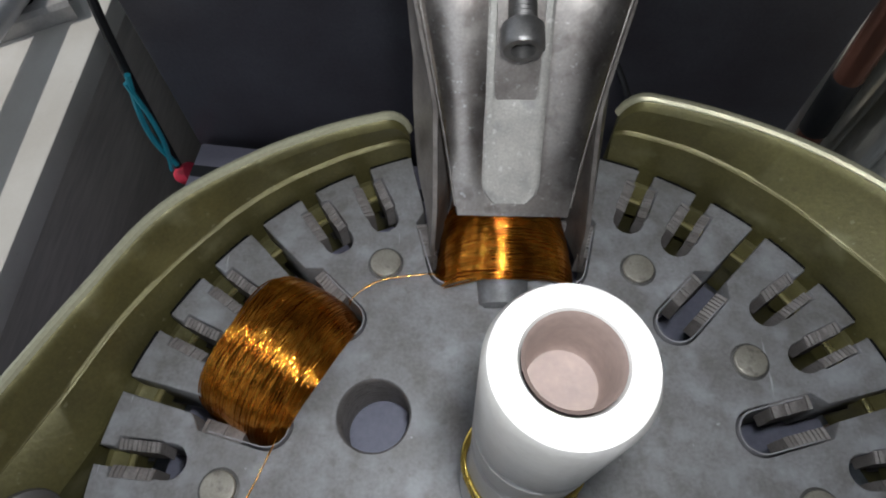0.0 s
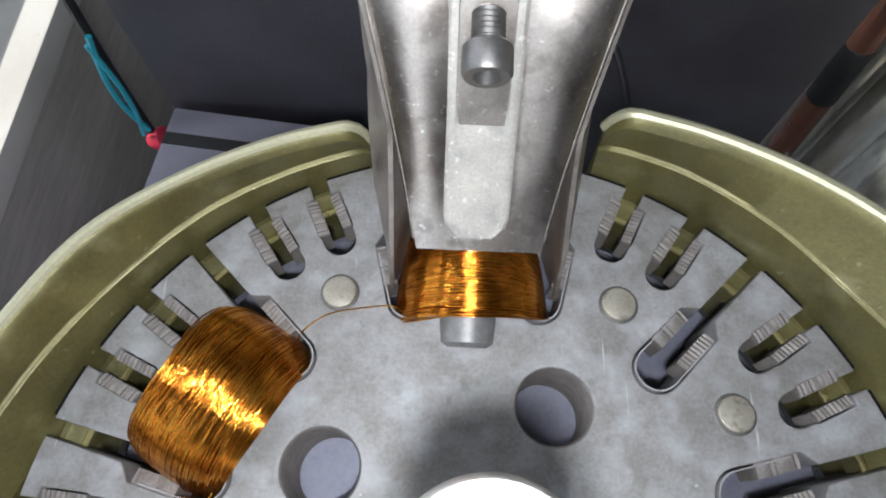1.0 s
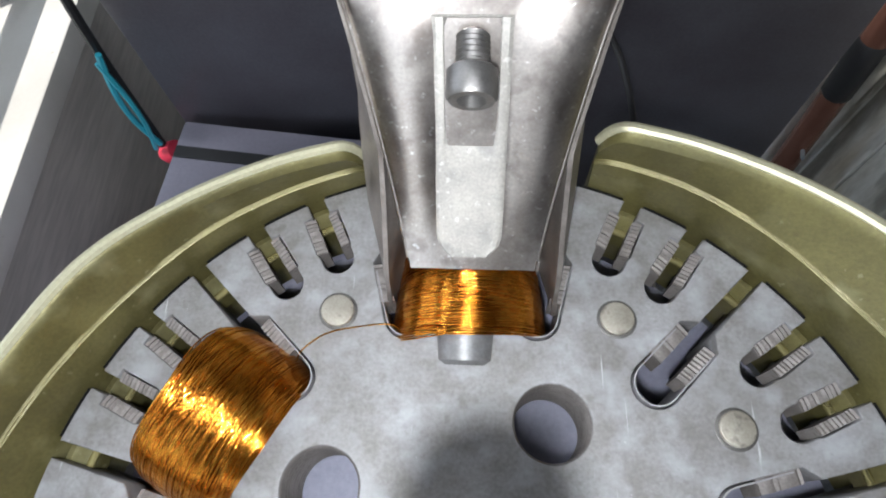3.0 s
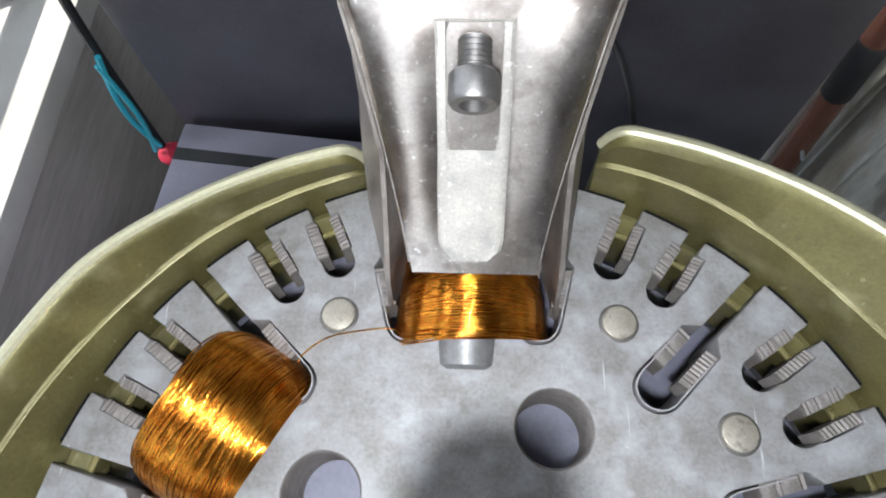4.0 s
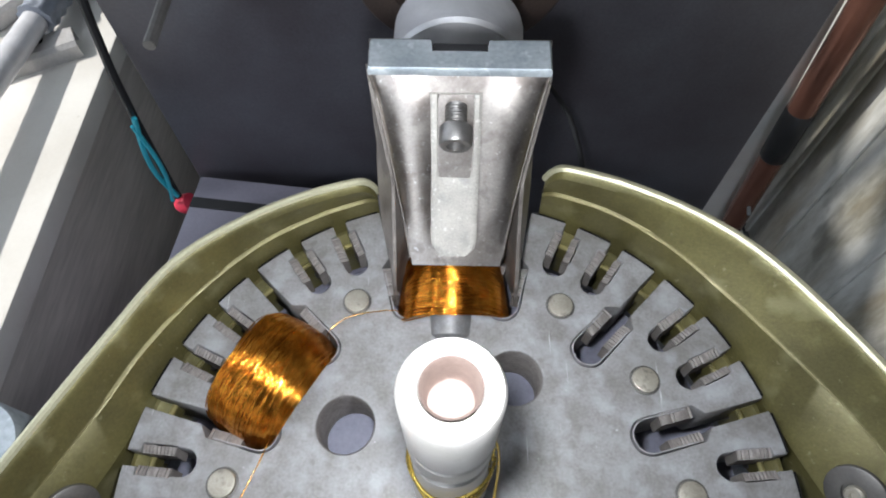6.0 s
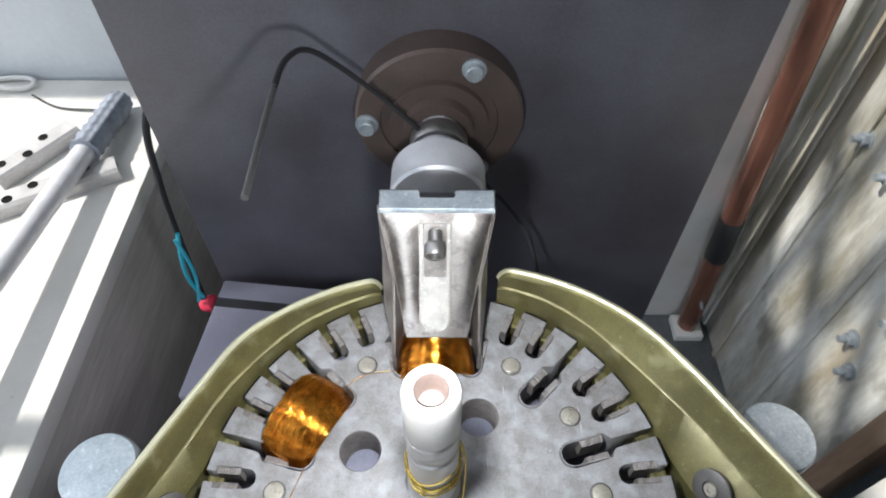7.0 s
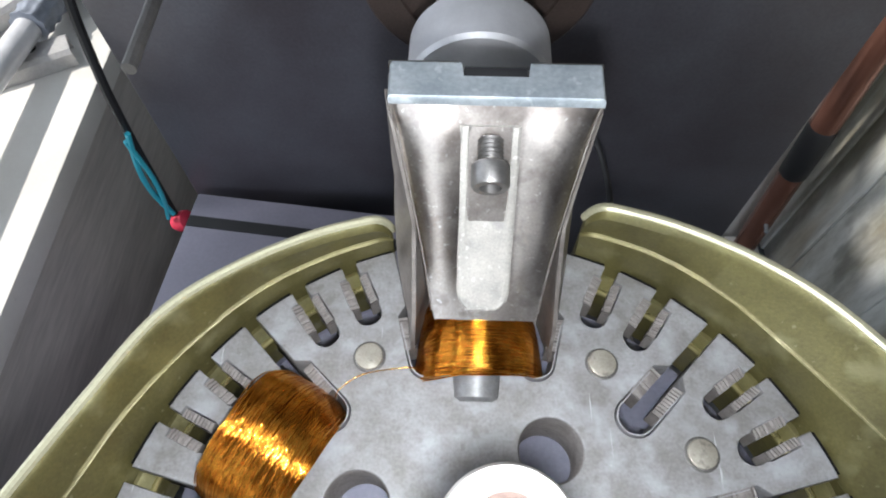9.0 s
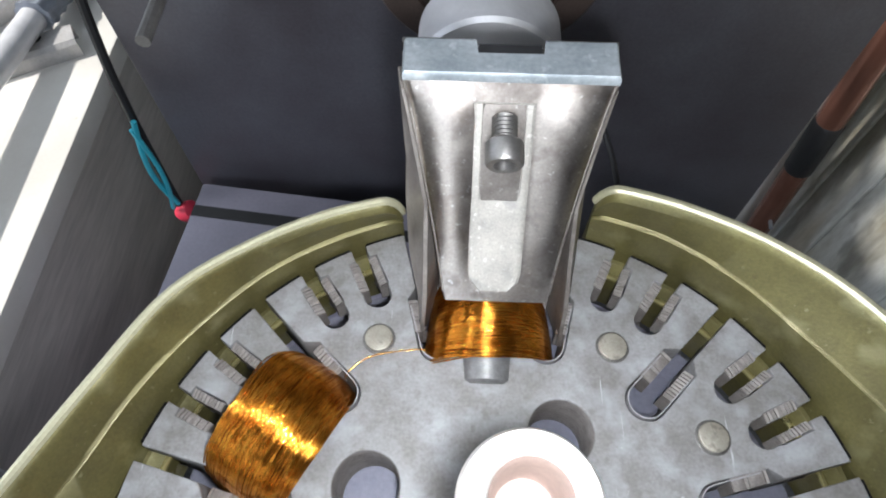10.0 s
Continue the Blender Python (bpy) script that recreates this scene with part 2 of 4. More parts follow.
def box(bm, lo, hi, bevel=0.0, m=None, seg=2):
    """An upright box between two corners, with rounded edges."""
    lo, hi = Vector(lo), Vector(hi)
    made = bmesh.ops.create_cube(bm, size=1.0)["verts"]
    bmesh.ops.transform(bm, verts=made, matrix=Matrix.Translation((lo + hi) / 2) @ Matrix.Diagonal((*(hi - lo), 1)))
    if bevel:
        edges = list({e for v in made for e in v.link_edges})
        out = bmesh.ops.bevel(bm, geom=edges, offset=bevel, segments=seg, profile=0.5, affect="EDGES")
        made = list({v for f in out["faces"] for v in f.verts} | {v for v in made if v.is_valid})
    if m is not None:
        bmesh.ops.transform(bm, verts=made, matrix=m)
    return made


def lathe(bm, profile, n=40, m=None):
    """Turns (radius, height) pairs round the z axis; zero radii close the ends."""
    rings = []
    for r, z in profile:
        if r < 1e-7:
            rings.append([bm.verts.new((0, 0, z))])
        else:
            rings.append([bm.verts.new((r * math.cos(2 * math.pi * k / n), r * math.sin(2 * math.pi * k / n), z)) for k in range(n)])
    for a, b in zip(rings, rings[1:]):
        for k in range(n):
            q = [a[k % len(a)], a[(k + 1) % len(a)], b[(k + 1) % len(b)], b[k % len(b)]]
            q = list(dict.fromkeys(q))
            if len(q) > 2:
                bm.faces.new(q)
    if m is not None:
        bmesh.ops.transform(bm, verts=[v for ring in rings for v in ring], matrix=m)


def axis_to(a, b):
    """The pose whose z axis runs from a to b."""
    d = Vector(b) - Vector(a)
    return Matrix.Translation(a) @ d.to_track_quat("Z", "Y").to_matrix().to_4x4()


def rod(bm, a, b, r, n=20, bevel=None):
    h = (Vector(b) - Vector(a)).length
    c = bevel if bevel is not None else r * 0.15
    lathe(bm, [(0, 0), (r - c, 0), (r, c), (r, h - c), (r - c, h), (0, h)], n, axis_to(a, b))


def tube_path(bm, pts, r, n=8):
    """A round wire through points."""
    pts = [Vector(p) for p in pts]
    rings = []
    side = None
    for i, p in enumerate(pts):
        d = (pts[min(i + 1, len(pts) - 1)] - pts[max(i - 1, 0)]).normalized()
        if side is None:
            side = d.orthogonal().normalized()
        side = (side - d * side.dot(d)).normalized()
        up = d.cross(side)
        rings.append([bm.verts.new(p + r * (math.cos(2 * math.pi * k / n) * side + math.sin(2 * math.pi * k / n) * up)) for k in range(n)])
    for a, b in zip(rings, rings[1:]):
        for k in range(n):
            bm.faces.new((a[k], a[(k + 1) % n], b[(k + 1) % n], b[k]))
    bm.faces.new(rings[0][::-1])
    bm.faces.new(rings[-1])


def glide(points, n):
    """n samples of a smooth curve through points."""
    pts = [Vector(p) for p in points]
    out = []
    for i in range(n):
        u = i / (n - 1) * (len(pts) - 1)
        k = min(int(u), len(pts) - 2)
        f = u - k
        p0, p1, p2, p3 = pts[max(k - 1, 0)], pts[k], pts[k + 1], pts[min(k + 2, len(pts) - 1)]
        out.append(0.5 * (2 * p1 + (p2 - p0) * f + (2 * p0 - 5 * p1 + 4 * p2 - p3) * f * f + (3 * p1 - p0 - 3 * p2 + p3) * f ** 3))
    return out


def polar(deg, r, z=0.0):
    return Vector((r * math.cos(radians(deg)), r * math.sin(radians(deg)), z))


def skin(bm, rows, closed=False, caps=True):
    """Quads over rows of points of equal length; closed joins each row's ends."""
    vs = [[bm.verts.new(p) for p in row] for row in rows]
    m = len(vs[0])
    for a, b in zip(vs, vs[1:]):
        for k in range(m if closed else m - 1):
            bm.faces.new((a[k], a[(k + 1) % m], b[(k + 1) % m], b[k]))
    if caps:
        bm.faces.new(vs[0][::-1])
        bm.faces.new(vs[-1])


def sheet(name, loops, low, high, mat, parent, bevel=0.0, label=""):
    """A flat plate with holes, cut by outlines in the plane, between two heights."""
    cu = bpy.data.curves.new(name, "CURVE")
    cu.dimensions, cu.fill_mode = "2D", "BOTH"
    cu.extrude, cu.bevel_depth, cu.bevel_resolution = (high - low) / 2 - bevel, bevel, 1
    cu.offset = -bevel
    for loop in loops:
        sp = cu.splines.new("POLY")
        sp.points.add(len(loop) - 1)
        for p, q in zip(sp.points, loop):
            p.co = (q[0], q[1], 0, 1)
        sp.use_cyclic_u = True
    tmp = bpy.data.objects.new(name, cu)
    scene.collection.objects.link(tmp)
    bpy.context.view_layer.update()
    me = bpy.data.meshes.new_from_object(tmp.evaluated_get(bpy.context.evaluated_depsgraph_get()))
    bpy.data.objects.remove(tmp)
    bpy.data.curves.remove(cu)
    bm = bmesh.new()
    bm.from_mesh(me)
    bmesh.ops.remove_doubles(bm, verts=bm.verts, dist=0.000005)
    bm.to_mesh(me)
    bm.free()
    me.transform(Matrix.Translation((0, 0, (low + high) / 2)))
    me.materials.clear()
    me.materials.append(mat)
    me.name = name
    ob = new(name, me)
    ob.parent = parent
    if label:
        tagged(ob, label=label)
    return ob


# ---- the room ----
def wall(name, lo, hi, mat, label):
    bm = bmesh.new()
    box(bm, lo, hi, 0.0)
    return tagged(part(name, bm, mat), label, "wall", kind="structure")


FLOOR = -0.92
bm = bmesh.new()
box(bm, (-1.25, -1.7, FLOOR - 0.1), (1.6, 0.597, FLOOR))
tagged(part("floor", bm, M_DARK), "dark worn workshop floor", "floor", kind="structure")
bm = bmesh.new()
box(bm, (-1.25, -1.7, 2.2), (1.6, 0.597, 2.3))
tagged(part("ceiling", bm, M_DIM), "unseen ceiling, coloured dark to dim the room", "ceiling", kind="structure")
# unseen wall; its opening is added to light the board and former
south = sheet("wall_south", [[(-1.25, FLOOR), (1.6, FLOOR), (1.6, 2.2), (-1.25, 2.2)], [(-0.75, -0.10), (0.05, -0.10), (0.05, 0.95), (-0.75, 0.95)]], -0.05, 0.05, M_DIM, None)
south.matrix_basis = Matrix.Translation((0, -1.65, 0)) @ Matrix.Rotation(radians(90), 4, "X")
tagged(south, "unseen dark wall, its opening added to light the board and former", "wall", kind="structure")
wall("wall_east", (1.5, -1.6, FLOOR), (1.6, 0.497, 2.2), M_DIM, "unseen side wall, coloured dark to dim the room")
wall("wall_north", (-1.25, 0.497, FLOOR), (1.6, 0.597, 2.2), M_ROOM, "pale bluish plastered wall behind the bench")
# unseen window wall: one low opening over the bench, high ones, aiming the sun
outline = [(-1.6, FLOOR), (0.497, FLOOR), (0.497, 2.2), (-1.6, 2.2)]
bench_sun_opening = [(-0.32, 0.22), (0.48, 0.22), (0.48, 1.10), (-0.32, 1.10)]
panel_sun_opening = [(0.115, 1.50), (0.47, 1.50), (0.47, 1.98), (0.115, 1.98)]
shelf_sun_opening = [(-0.12, 1.55), (0.095, 1.55), (0.095, 2.00), (-0.12, 2.00)]
west = sheet("wall_west", [outline, bench_sun_opening, panel_sun_opening, shelf_sun_opening], -0.05, 0.05, M_DIM, None)
west.matrix_basis = Matrix.Translation((-1.15, 0, 0)) @ Matrix(((0, 0, 1, 0), (1, 0, 0, 0), (0, 1, 0, 0), (0, 0, 0, 1)))
tagged(west, "unseen dark wall whose three openings are placed to aim the sun", "wall", kind="structure")


def window(name, y0, y1, z0, z1, bars):
    w = thing(name, "unseen white-painted window frame, added with thin bars to stripe sunlight", "window", (-1.15, 0, 0), kind="structure")
    bm = bmesh.new()
    t = 0.018
    for lo, hi in (((-0.02, y0, z0), (0.02, y0 + t, z1)), ((-0.02, y1 - t, z0), (0.02, y1, z1)), ((-0.02, y0 + t, z0), (0.02, y1 - t, z0 + t)), ((-0.02, y0 + t, z1 - t), (0.02, y1 - t, z1))):
        box(bm, lo, hi)
    part("window_frame", bm, M_WHITEWASH, w)
    for a, b in bars:
        bm = bmesh.new()
        rod(bm, (0, *a), (0, *b), 0.013, 8)
        part("bar", bm, M_GREYPAINT, w)


window("window_1", -0.32, 0.48, 0.22, 1.10, [((0.1, 0.22), (0.1, 1.10))])
# slanted bars added to cast diagonal streaks of shade on the side panel
window("window_2", 0.115, 0.47, 1.50, 1.98, [((0.12, 1.55), (0.33, 1.96)), ((0.15, 1.50), (0.36, 1.78)), ((0.22, 1.50), (0.22, 1.96)), ((0.26, 1.50), (0.40, 1.70)), ((0.30, 1.50), (0.27, 1.96)), ((0.36, 1.52), (0.45, 1.96)), ((0.40, 1.50), (0.37, 1.96))])

window("window_3", -0.12, 0.095, 1.55, 2.00, [((-0.01, 1.55), (-0.01, 2.00))])

# ---- the surroundings of the machine ----
# white bench with a wooden front
bench = thing("workbench", "white-topped workbench with a greyed wooden front, strewn with tools", "workbench", (-0.55, 0.0, FLOOR))
BZ = -0.20
bm = bmesh.new()
box(bm, (-1.08 + 0.55, -0.9, BZ - 0.02 - FLOOR), (-0.277 + 0.55, 0.494, BZ - FLOOR), 0.002)
part("worktop", bm, M_BENCH, bench, "white laminate worktop")
bm = bmesh.new()
box(bm, (-0.310 + 0.55, -0.9, -0.449 - FLOOR), (-0.282 + 0.55, 0.49, BZ - 0.021 - FLOOR), 0.003)
part("front_board", bm, M_WOOD, bench, "greyed wooden front panel")
for y in (-0.85, 0.44):
    bm = bmesh.new()
    box(bm, (-0.39 + 0.55, y - 0.03, 0), (-0.33 + 0.55, y + 0.03, BZ - 0.021 - FLOOR), 0.003)
    part("leg", bm, M_WOOD, bench)
    bm = bmesh.new()
    box(bm, (-1.05 + 0.55, y - 0.03, 0), (-0.99 + 0.55, y + 0.03, BZ - 0.021 - FLOOR), 0.003)
    part("leg", bm, M_WOOD, bench)

# long grey-handled tool lying on the bench
tool = thing("handled_bar", "long pale steel bar with a dimpled blue-grey grip on the bench", "tool", (-0.335, 0.3, BZ))
T0, T1 = Vector((-0.0155, -0.400, 0.060)), Vector((0.0110, 0.150, 0.0132))
TG = T0 + (T1 - T0) * 0.835
bm = bmesh.new()
rod(bm, T0, TG, 0.0093, 24)
part("shank", bm, M_ALU, tool, "pale grey steel shank")
bm = bmesh.new()
L = (T1 - TG).length
rows = []
for k in range(41):
    h = L * k / 40
    end = min(1.0, (L - h) / 0.012 + 0.0) ** 0.5 if h > L - 0.012 else 1.0
    ring_pts = []
    for j in range(40):
        a = 2 * math.pi * j / 40
        dimple = math.sin(5 * a + h * 260) * math.sin(5 * a - h * 260)
        r = (0.0124 + 0.0017 * dimple) * max(end, 0.05)
        ring_pts.append(axis_to(TG, T1) @ Vector((r * math.cos(a), r * math.sin(a), h)))
    rows.append(ring_pts)
skin(bm, rows, closed=True)
part("grip", bm, M_GRIP, tool, "blue-grey dimpled rubber grip", 80)
bm = bmesh.new()
box(bm, (T0.x - 0.005, T0.y + 0.014, 0.0), (T0.x + 0.005, T0.y + 0.026, T0.z - 0.0075), 0.001)
part("rest", bm, M_GREYPAINT, tool)


def channel(at, turn, length):
    """A punched steel channel, open side down."""
    c = thing("steel_channel", "punched grey steel channel lying on the bench", "channel", at, "steel channels")
    c.rotation_euler = (0, 0, radians(turn))
    bm = bmesh.new()
    w, h, t = 0.0115, 0.014, 0.002
    row = [(-w, 0), (-w, h - 0.003), (-w + 0.003, h), (w - 0.003, h), (w, h - 0.003), (w, 0), (w - t, 0), (w - t, h - t), (-w + t, h - t), (-w + t, 0)]
    skin(bm, [[(x, y, z) for y, z in row] for x in (0, length)], closed=True)
    part("body", bm, M_GREYPAINT, c)
    k = 0
    while 0.014 + 0.022 * k < length - 0.01:
        bm = bmesh.new()
        lathe(bm, [(0, 0), (0.0045, 0), (0.0045, 0.0006), (0.0032, 0.0006), (0.003, 0.0001), (0, 0.0001)], 14, Matrix.Translation((0.014 + 0.022 * k, 0.004 * (-1) ** k, h)))
        part("hole", bm, M_HOLE, c)
        k += 1
    return c


channel((-0.452, 0.270, BZ), 29, 0.172)
channel((-0.409, 0.335, BZ), 57, 0.086)

# cables on the bench and down the board
bm = bmesh.new()
tube_path(bm, glide([(-0.60, 0.455, BZ + 0.003), (-0.52, 0.474, BZ + 0.003), (-0.475, 0.489, BZ + 0.004), (-0.446, 0.490, BZ + 0.005), (-0.433, 0.482, BZ + 0.005), (-0.444, 0.473, BZ + 0.004), (-0.475, 0.470, BZ + 0.009), (-0.54, 0.462, BZ + 0.010)], 50), 0.0026, 8)
tagged(part("white_cable", bm, M_CABLE), "small loop of white cable on the bench by the wall", "cable")
bm = bmesh.new()
tube_path(bm, glide([(-0.430, 0.465, BZ + 0.002), (-0.395, 0.445, BZ + 0.002), (-0.352, 0.440, BZ + 0.003)], 20), 0.0012, 6)
tagged(part("thin_cable", bm, M_BLACK), "thin dark cord on the white bench top", "cable")

# the black board with the winding spindle
BY = 0.215
bm = bmesh.new()
box(bm, (-0.170, BY, -0.45), (0.168, BY + 0.012, 0.42), 0.001)
board = tagged(part("back_board", bm, M_BOARD), "tall black glossy board behind the winding head", "board")
bm = bmesh.new()
skin(bm, [[(0.185, 0.360, z), (x, 0.360, z), (x, 0.372, z), (0.185, 0.372, z)] for z, x in ((-0.4515, 0.300), (0.42, 0.226))], closed=True)
tagged(part("pale_strip", bm, M_BENCH), "pale grey painted steel upright beyond the black board", "upright")
bm = bmesh.new()
box(bm, (0.18, 0.374, -0.4515), (0.282, 0.386, 0.42), 0.002)
tagged(part("pale_backing", bm, M_WHITEWASH), "stained off-white panel behind the copper-brown pipe", "panel")
# base under the machine
bm = bmesh.new()
box(bm, (-0.281, -0.7, -0.475), (0.70, 0.494, -0.452), 0.002)
table = thing("machine_table", "worn grey low steel table under the winding machine", "table", (0, 0, 0))
part("top", bm, M_TABLE, table)
for x in (-0.24, 0.64):
    for y in (-0.64, 0.44):
        bm = bmesh.new()
        box(bm, (x - 0.025, y - 0.025, FLOOR), (x + 0.025, y + 0.025, -0.4755), 0.002)
        part("leg", bm, M_DARK, table)

# right side: pipe, wall panel, post and pale shelf
pipe = thing("copper_pipe", "leaning copper-brown painted pipe with a black clamp", "pipe", (0.2990, 0.340, -0.452))
LEAN = Vector((-0.075, 0, 1)).normalized()
bm = bmesh.new()
rod(bm, (0, 0, 0), LEAN * 0.86, 0.0112, 32, 0.001)
part("tube", bm, M_PIPE, pipe)
bm = bmesh.new()
lathe(bm, [(0.0113, 0), (0.0120, 0.001), (0.0120, 0.062), (0.0113, 0.063)], 24, axis_to(LEAN * 0.145, LEAN * 0.2))
part("clamp", bm, M_BLACK, pipe, "black clamp sleeve")
bm = bmesh.new()
rod(bm, (-0.006, -0.009, 0.075), (-0.009, -0.021, 0.077), 0.0018, 10)
part("pin", bm, M_GALV, pipe)
bm = bmesh.new()
box(bm, (-0.018, -0.018, 0), (0.016, 0.014, 0.012), 0.002)
part("foot", bm, M_BENCH, pipe, "white block foot")

panel = thing("side_panel", "stained off-white steel side panel with protruding bolts", "panel", (0.310, 0.0, -0.452))
bm = bmesh.new()
box(bm, (0.016, 0.128, 0), (0.026, 0.3745, 0.90), 0.001)
far = bmesh.new()
box(far, (0.014, 0.3750, 0), (0.026, 0.494, 0.90), 0.001)
part("sheet", bm, M_WHITEWASH, panel)
part("sheet", far, M_WHITEWASH, panel)
for y in (0.215, 0.300, 0.345):
    bm = bmesh.new()
    box(bm, (0.0125, y, 0.001), (0.0158, y + 0.007, 0.899), 0.001)
    part("rib", bm, M_WHITEWASH, panel)
bm = bmesh.new()
box(bm, (-0.001, 0.100, 0), (0.020, 0.120, 0.90), 0.003)
part("post", bm, M_PALEWOOD, panel, "pale brown wooden post")


def wall_bolt(y, z):
    bm = bmesh.new()
    m = axis_to((0.0162, y, z), (-0.02, y, z))
    lathe(bm, [(0, 0), (0.0075, 0), (0.0075, 0.0015), (0.0030, 0.002), (0.0030, 0.013), (0, 0.0135)], 14, m)
    lathe(bm, [(0, 0.002), (0.0058, 0.002), (0.0058, 0.0062), (0.0030, 0.0066)], 6, m)
    part("bolt", bm, M_GALV, panel)


for y, z in ((0.188, 0.236), (0.170, 0.216), (0.258, 0.345), (0.172, 0.285), (0.215, 0.372), (0.300, 0.345)):
    wall_bolt(y, z)
bm = bmesh.new()
skin(bm, [[(0.236, -0.30, z), (0.70, -0.30, z), (0.70, 0.088, z), (0.322, 0.088, z), (0.236, 0.046, z)] for z in (-0.215, -0.200)], closed=True)
shelf = tagged(part("pale_shelf", bm, M_BENCH), "bright white steel shelf beside the machine", "shelf")
bm = bmesh.new()
box(bm, (0.28, -0.28, -0.452), (0.68, 0.04, -0.2155), 0.004)
tagged(part("shelf_box", bm, M_GREYPAINT), "grey box carrying the white shelf", "box")

# carton and wires beside the board
carton = thing("carton", "lavender grey carton with a dark stripe", "carton", (-0.115, 0.158, -0.452))
carton.rotation_euler = (0, 0, radians(-6))
bm = bmesh.new()
box(bm, (-0.055, -0.05, 0), (0.10, 0.046, 0.282), 0.002)
part("body", bm, M_BOX, carton)
# dark stripe across the top of the carton
bm = bmesh.new()
box(bm, (-0.0535, 0.022, 0.2822), (0.0985, 0.029, 0.2832))
part("dark_band", bm, M_BLACK, carton, "dark stripe")
bm = bmesh.new()
tube_path(bm, glide([(-0.150, 0.240, 0.010), (-0.163, 0.236, -0.006), (-0.176, 0.222, -0.030), (-0.178, 0.210, -0.070), (-0.179, 0.205, -0.105), (-0.181, 0.204, -0.14), (-0.185, 0.205, -0.20), (-0.188, 0.206, -0.30), (-0.188, 0.207, -0.44)], 70), 0.0024, 8)
tagged(part("black_cable", bm, M_BLACK), "black cable hanging down beside the black board", "cable")
bm = bmesh.new()
tube_path(bm, glide([(-0.176, 0.2, -0.105), (-0.181, 0.198, -0.13), (-0.184, 0.199, -0.155), (-0.181, 0.2, -0.18)], 24), 0.0016, 6)
tagged(part("cyan_wire", bm, M_CYAN), "thin cyan wire beside the black cable", "wire")
bm = bmesh.new()
tube_path(bm, glide([(-0.179, 0.199, -0.11), (-0.176, 0.197, -0.135), (-0.179, 0.198, -0.16), (-0.186, 0.2, -0.185)], 24), 0.0014, 6)
tagged(part("cyan_wire", bm, M_CYAN), "thin cyan wire beside the black cable", "wire")
bm = bmesh.new()
lathe(bm, [(0, 0), (0.004, 0), (0.0065, 0.004), (0.0065, 0.011), (0.003, 0.0125), (0, 0.013)], 16, axis_to((-0.187, 0.203, -0.196), (-0.176, 0.203, -0.191)))
tagged(part("red_connector", bm, M_RED), "small red plastic wire connector", "connector")

# ---- spindle and flyer ----
AZ = 0.015
spindle = thing("winding_spindle", "winding spindle with a brown bolted flange and a pale nose", "spindle", (-0.0015, BY, -0.007))
TO_CAM = Matrix.Rotation(radians(90), 4, "X")
bm = bmesh.new()
lathe(bm, [(0, 0), (0.0455, 0), (0.0455, 0.016), (0.0440, 0.0178), (0.032, 0.0178), (0.0315, 0.0165), (0.027, 0.0165), (0.0265, 0.020), (0.019, 0.020), (0.0185, 0.026), (0, 0.026)], 64, TO_CAM)
flange = part("flange", bm, M_RUST, spindle, "brown primed round flange")
for a in (63, 181, 305):
    bm = bmesh.new()
    m = TO_CAM @ Matrix.Translation((0.0390 * math.cos(radians(a)), 0.0390 * math.sin(radians(a)), 0.0178))
    lathe(bm, [(0, 0), (0.0062, 0), (0.0062, 0.0012), (0.0046, 0.0014), (0.0046, 0.005), (0.0040, 0.0056), (0, 0.0056)], 20, m)
    part("flange_bolt", bm, M_GALV, spindle, "bright zinc bolt")
bm = bmesh.new()
lathe(bm, [(0.0120, 0.024), (0.0120, 0.0535), (0.0115, 0.0545), (0.0, 0.0545)], 40, TO_CAM)
part("shaft", bm, M_ALU, spindle)
bm = bmesh.new()
lathe(bm, [(0, 0.0546), (0.0222, 0.0546), (0.0234, 0.056), (0.0234, 0.0742), (0.0222, 0.0756), (0, 0.0756)], 56, TO_CAM)
part("nose", bm, M_ALU, spindle, "pale machined round nose")

flyer = thing("flyer", "slender grey steel flyer yoke that lays the wire", "flyer", (0, 0.158, AZ))
bm = bmesh.new()
HUB = Vector((-0.0015, 0.0215, -0.022))
flyer.matrix_basis = Matrix.Translation(Vector((0, 0.158, AZ)) + HUB) @ Matrix.Rotation(radians(48), 4, "Y") @ Matrix.Translation(-HUB)
lathe(bm, [(0.0122, -0.005), (0.0145, -0.005), (0.0152, -0.004), (0.0152, 0.004), (0.0145, 0.005), (0.0122, 0.005)], 40, Matrix.Translation(HUB) @ TO_CAM)
part("hub", bm, M_BOLT, flyer)
for sx, xa in ((-1, -0.097), (1, 0.080)):
    bm = bmesh.new()
    tube_path(bm, glide([(sx * 0.0145, HUB.y, HUB.z), (xa * 0.5, HUB.y, HUB.z), (xa * 0.86, 0.014, -0.0215), (xa * 0.98, -0.004, -0.021), (xa, -0.026, -0.021)], 40), 0.0013, 10)
    part("cross_arm", bm, M_BLACK, flyer, "thin blackened cross arm")
    bm = bmesh.new()
    tube_path(bm, glide([(xa, -0.024, -0.021), (xa, -0.05, -0.021), (xa, -0.084, -0.020)], 12), 0.0013, 10)
    part("finger", bm, M_BOLT, flyer, "slender steel wire finger")

# ---- stator ----
R = 0.0800
TURN_SLOT = 1.0
stator = thing("stator", "grey laminated fan stator with copper coils partly wound", "stator", (0, 0, 0))


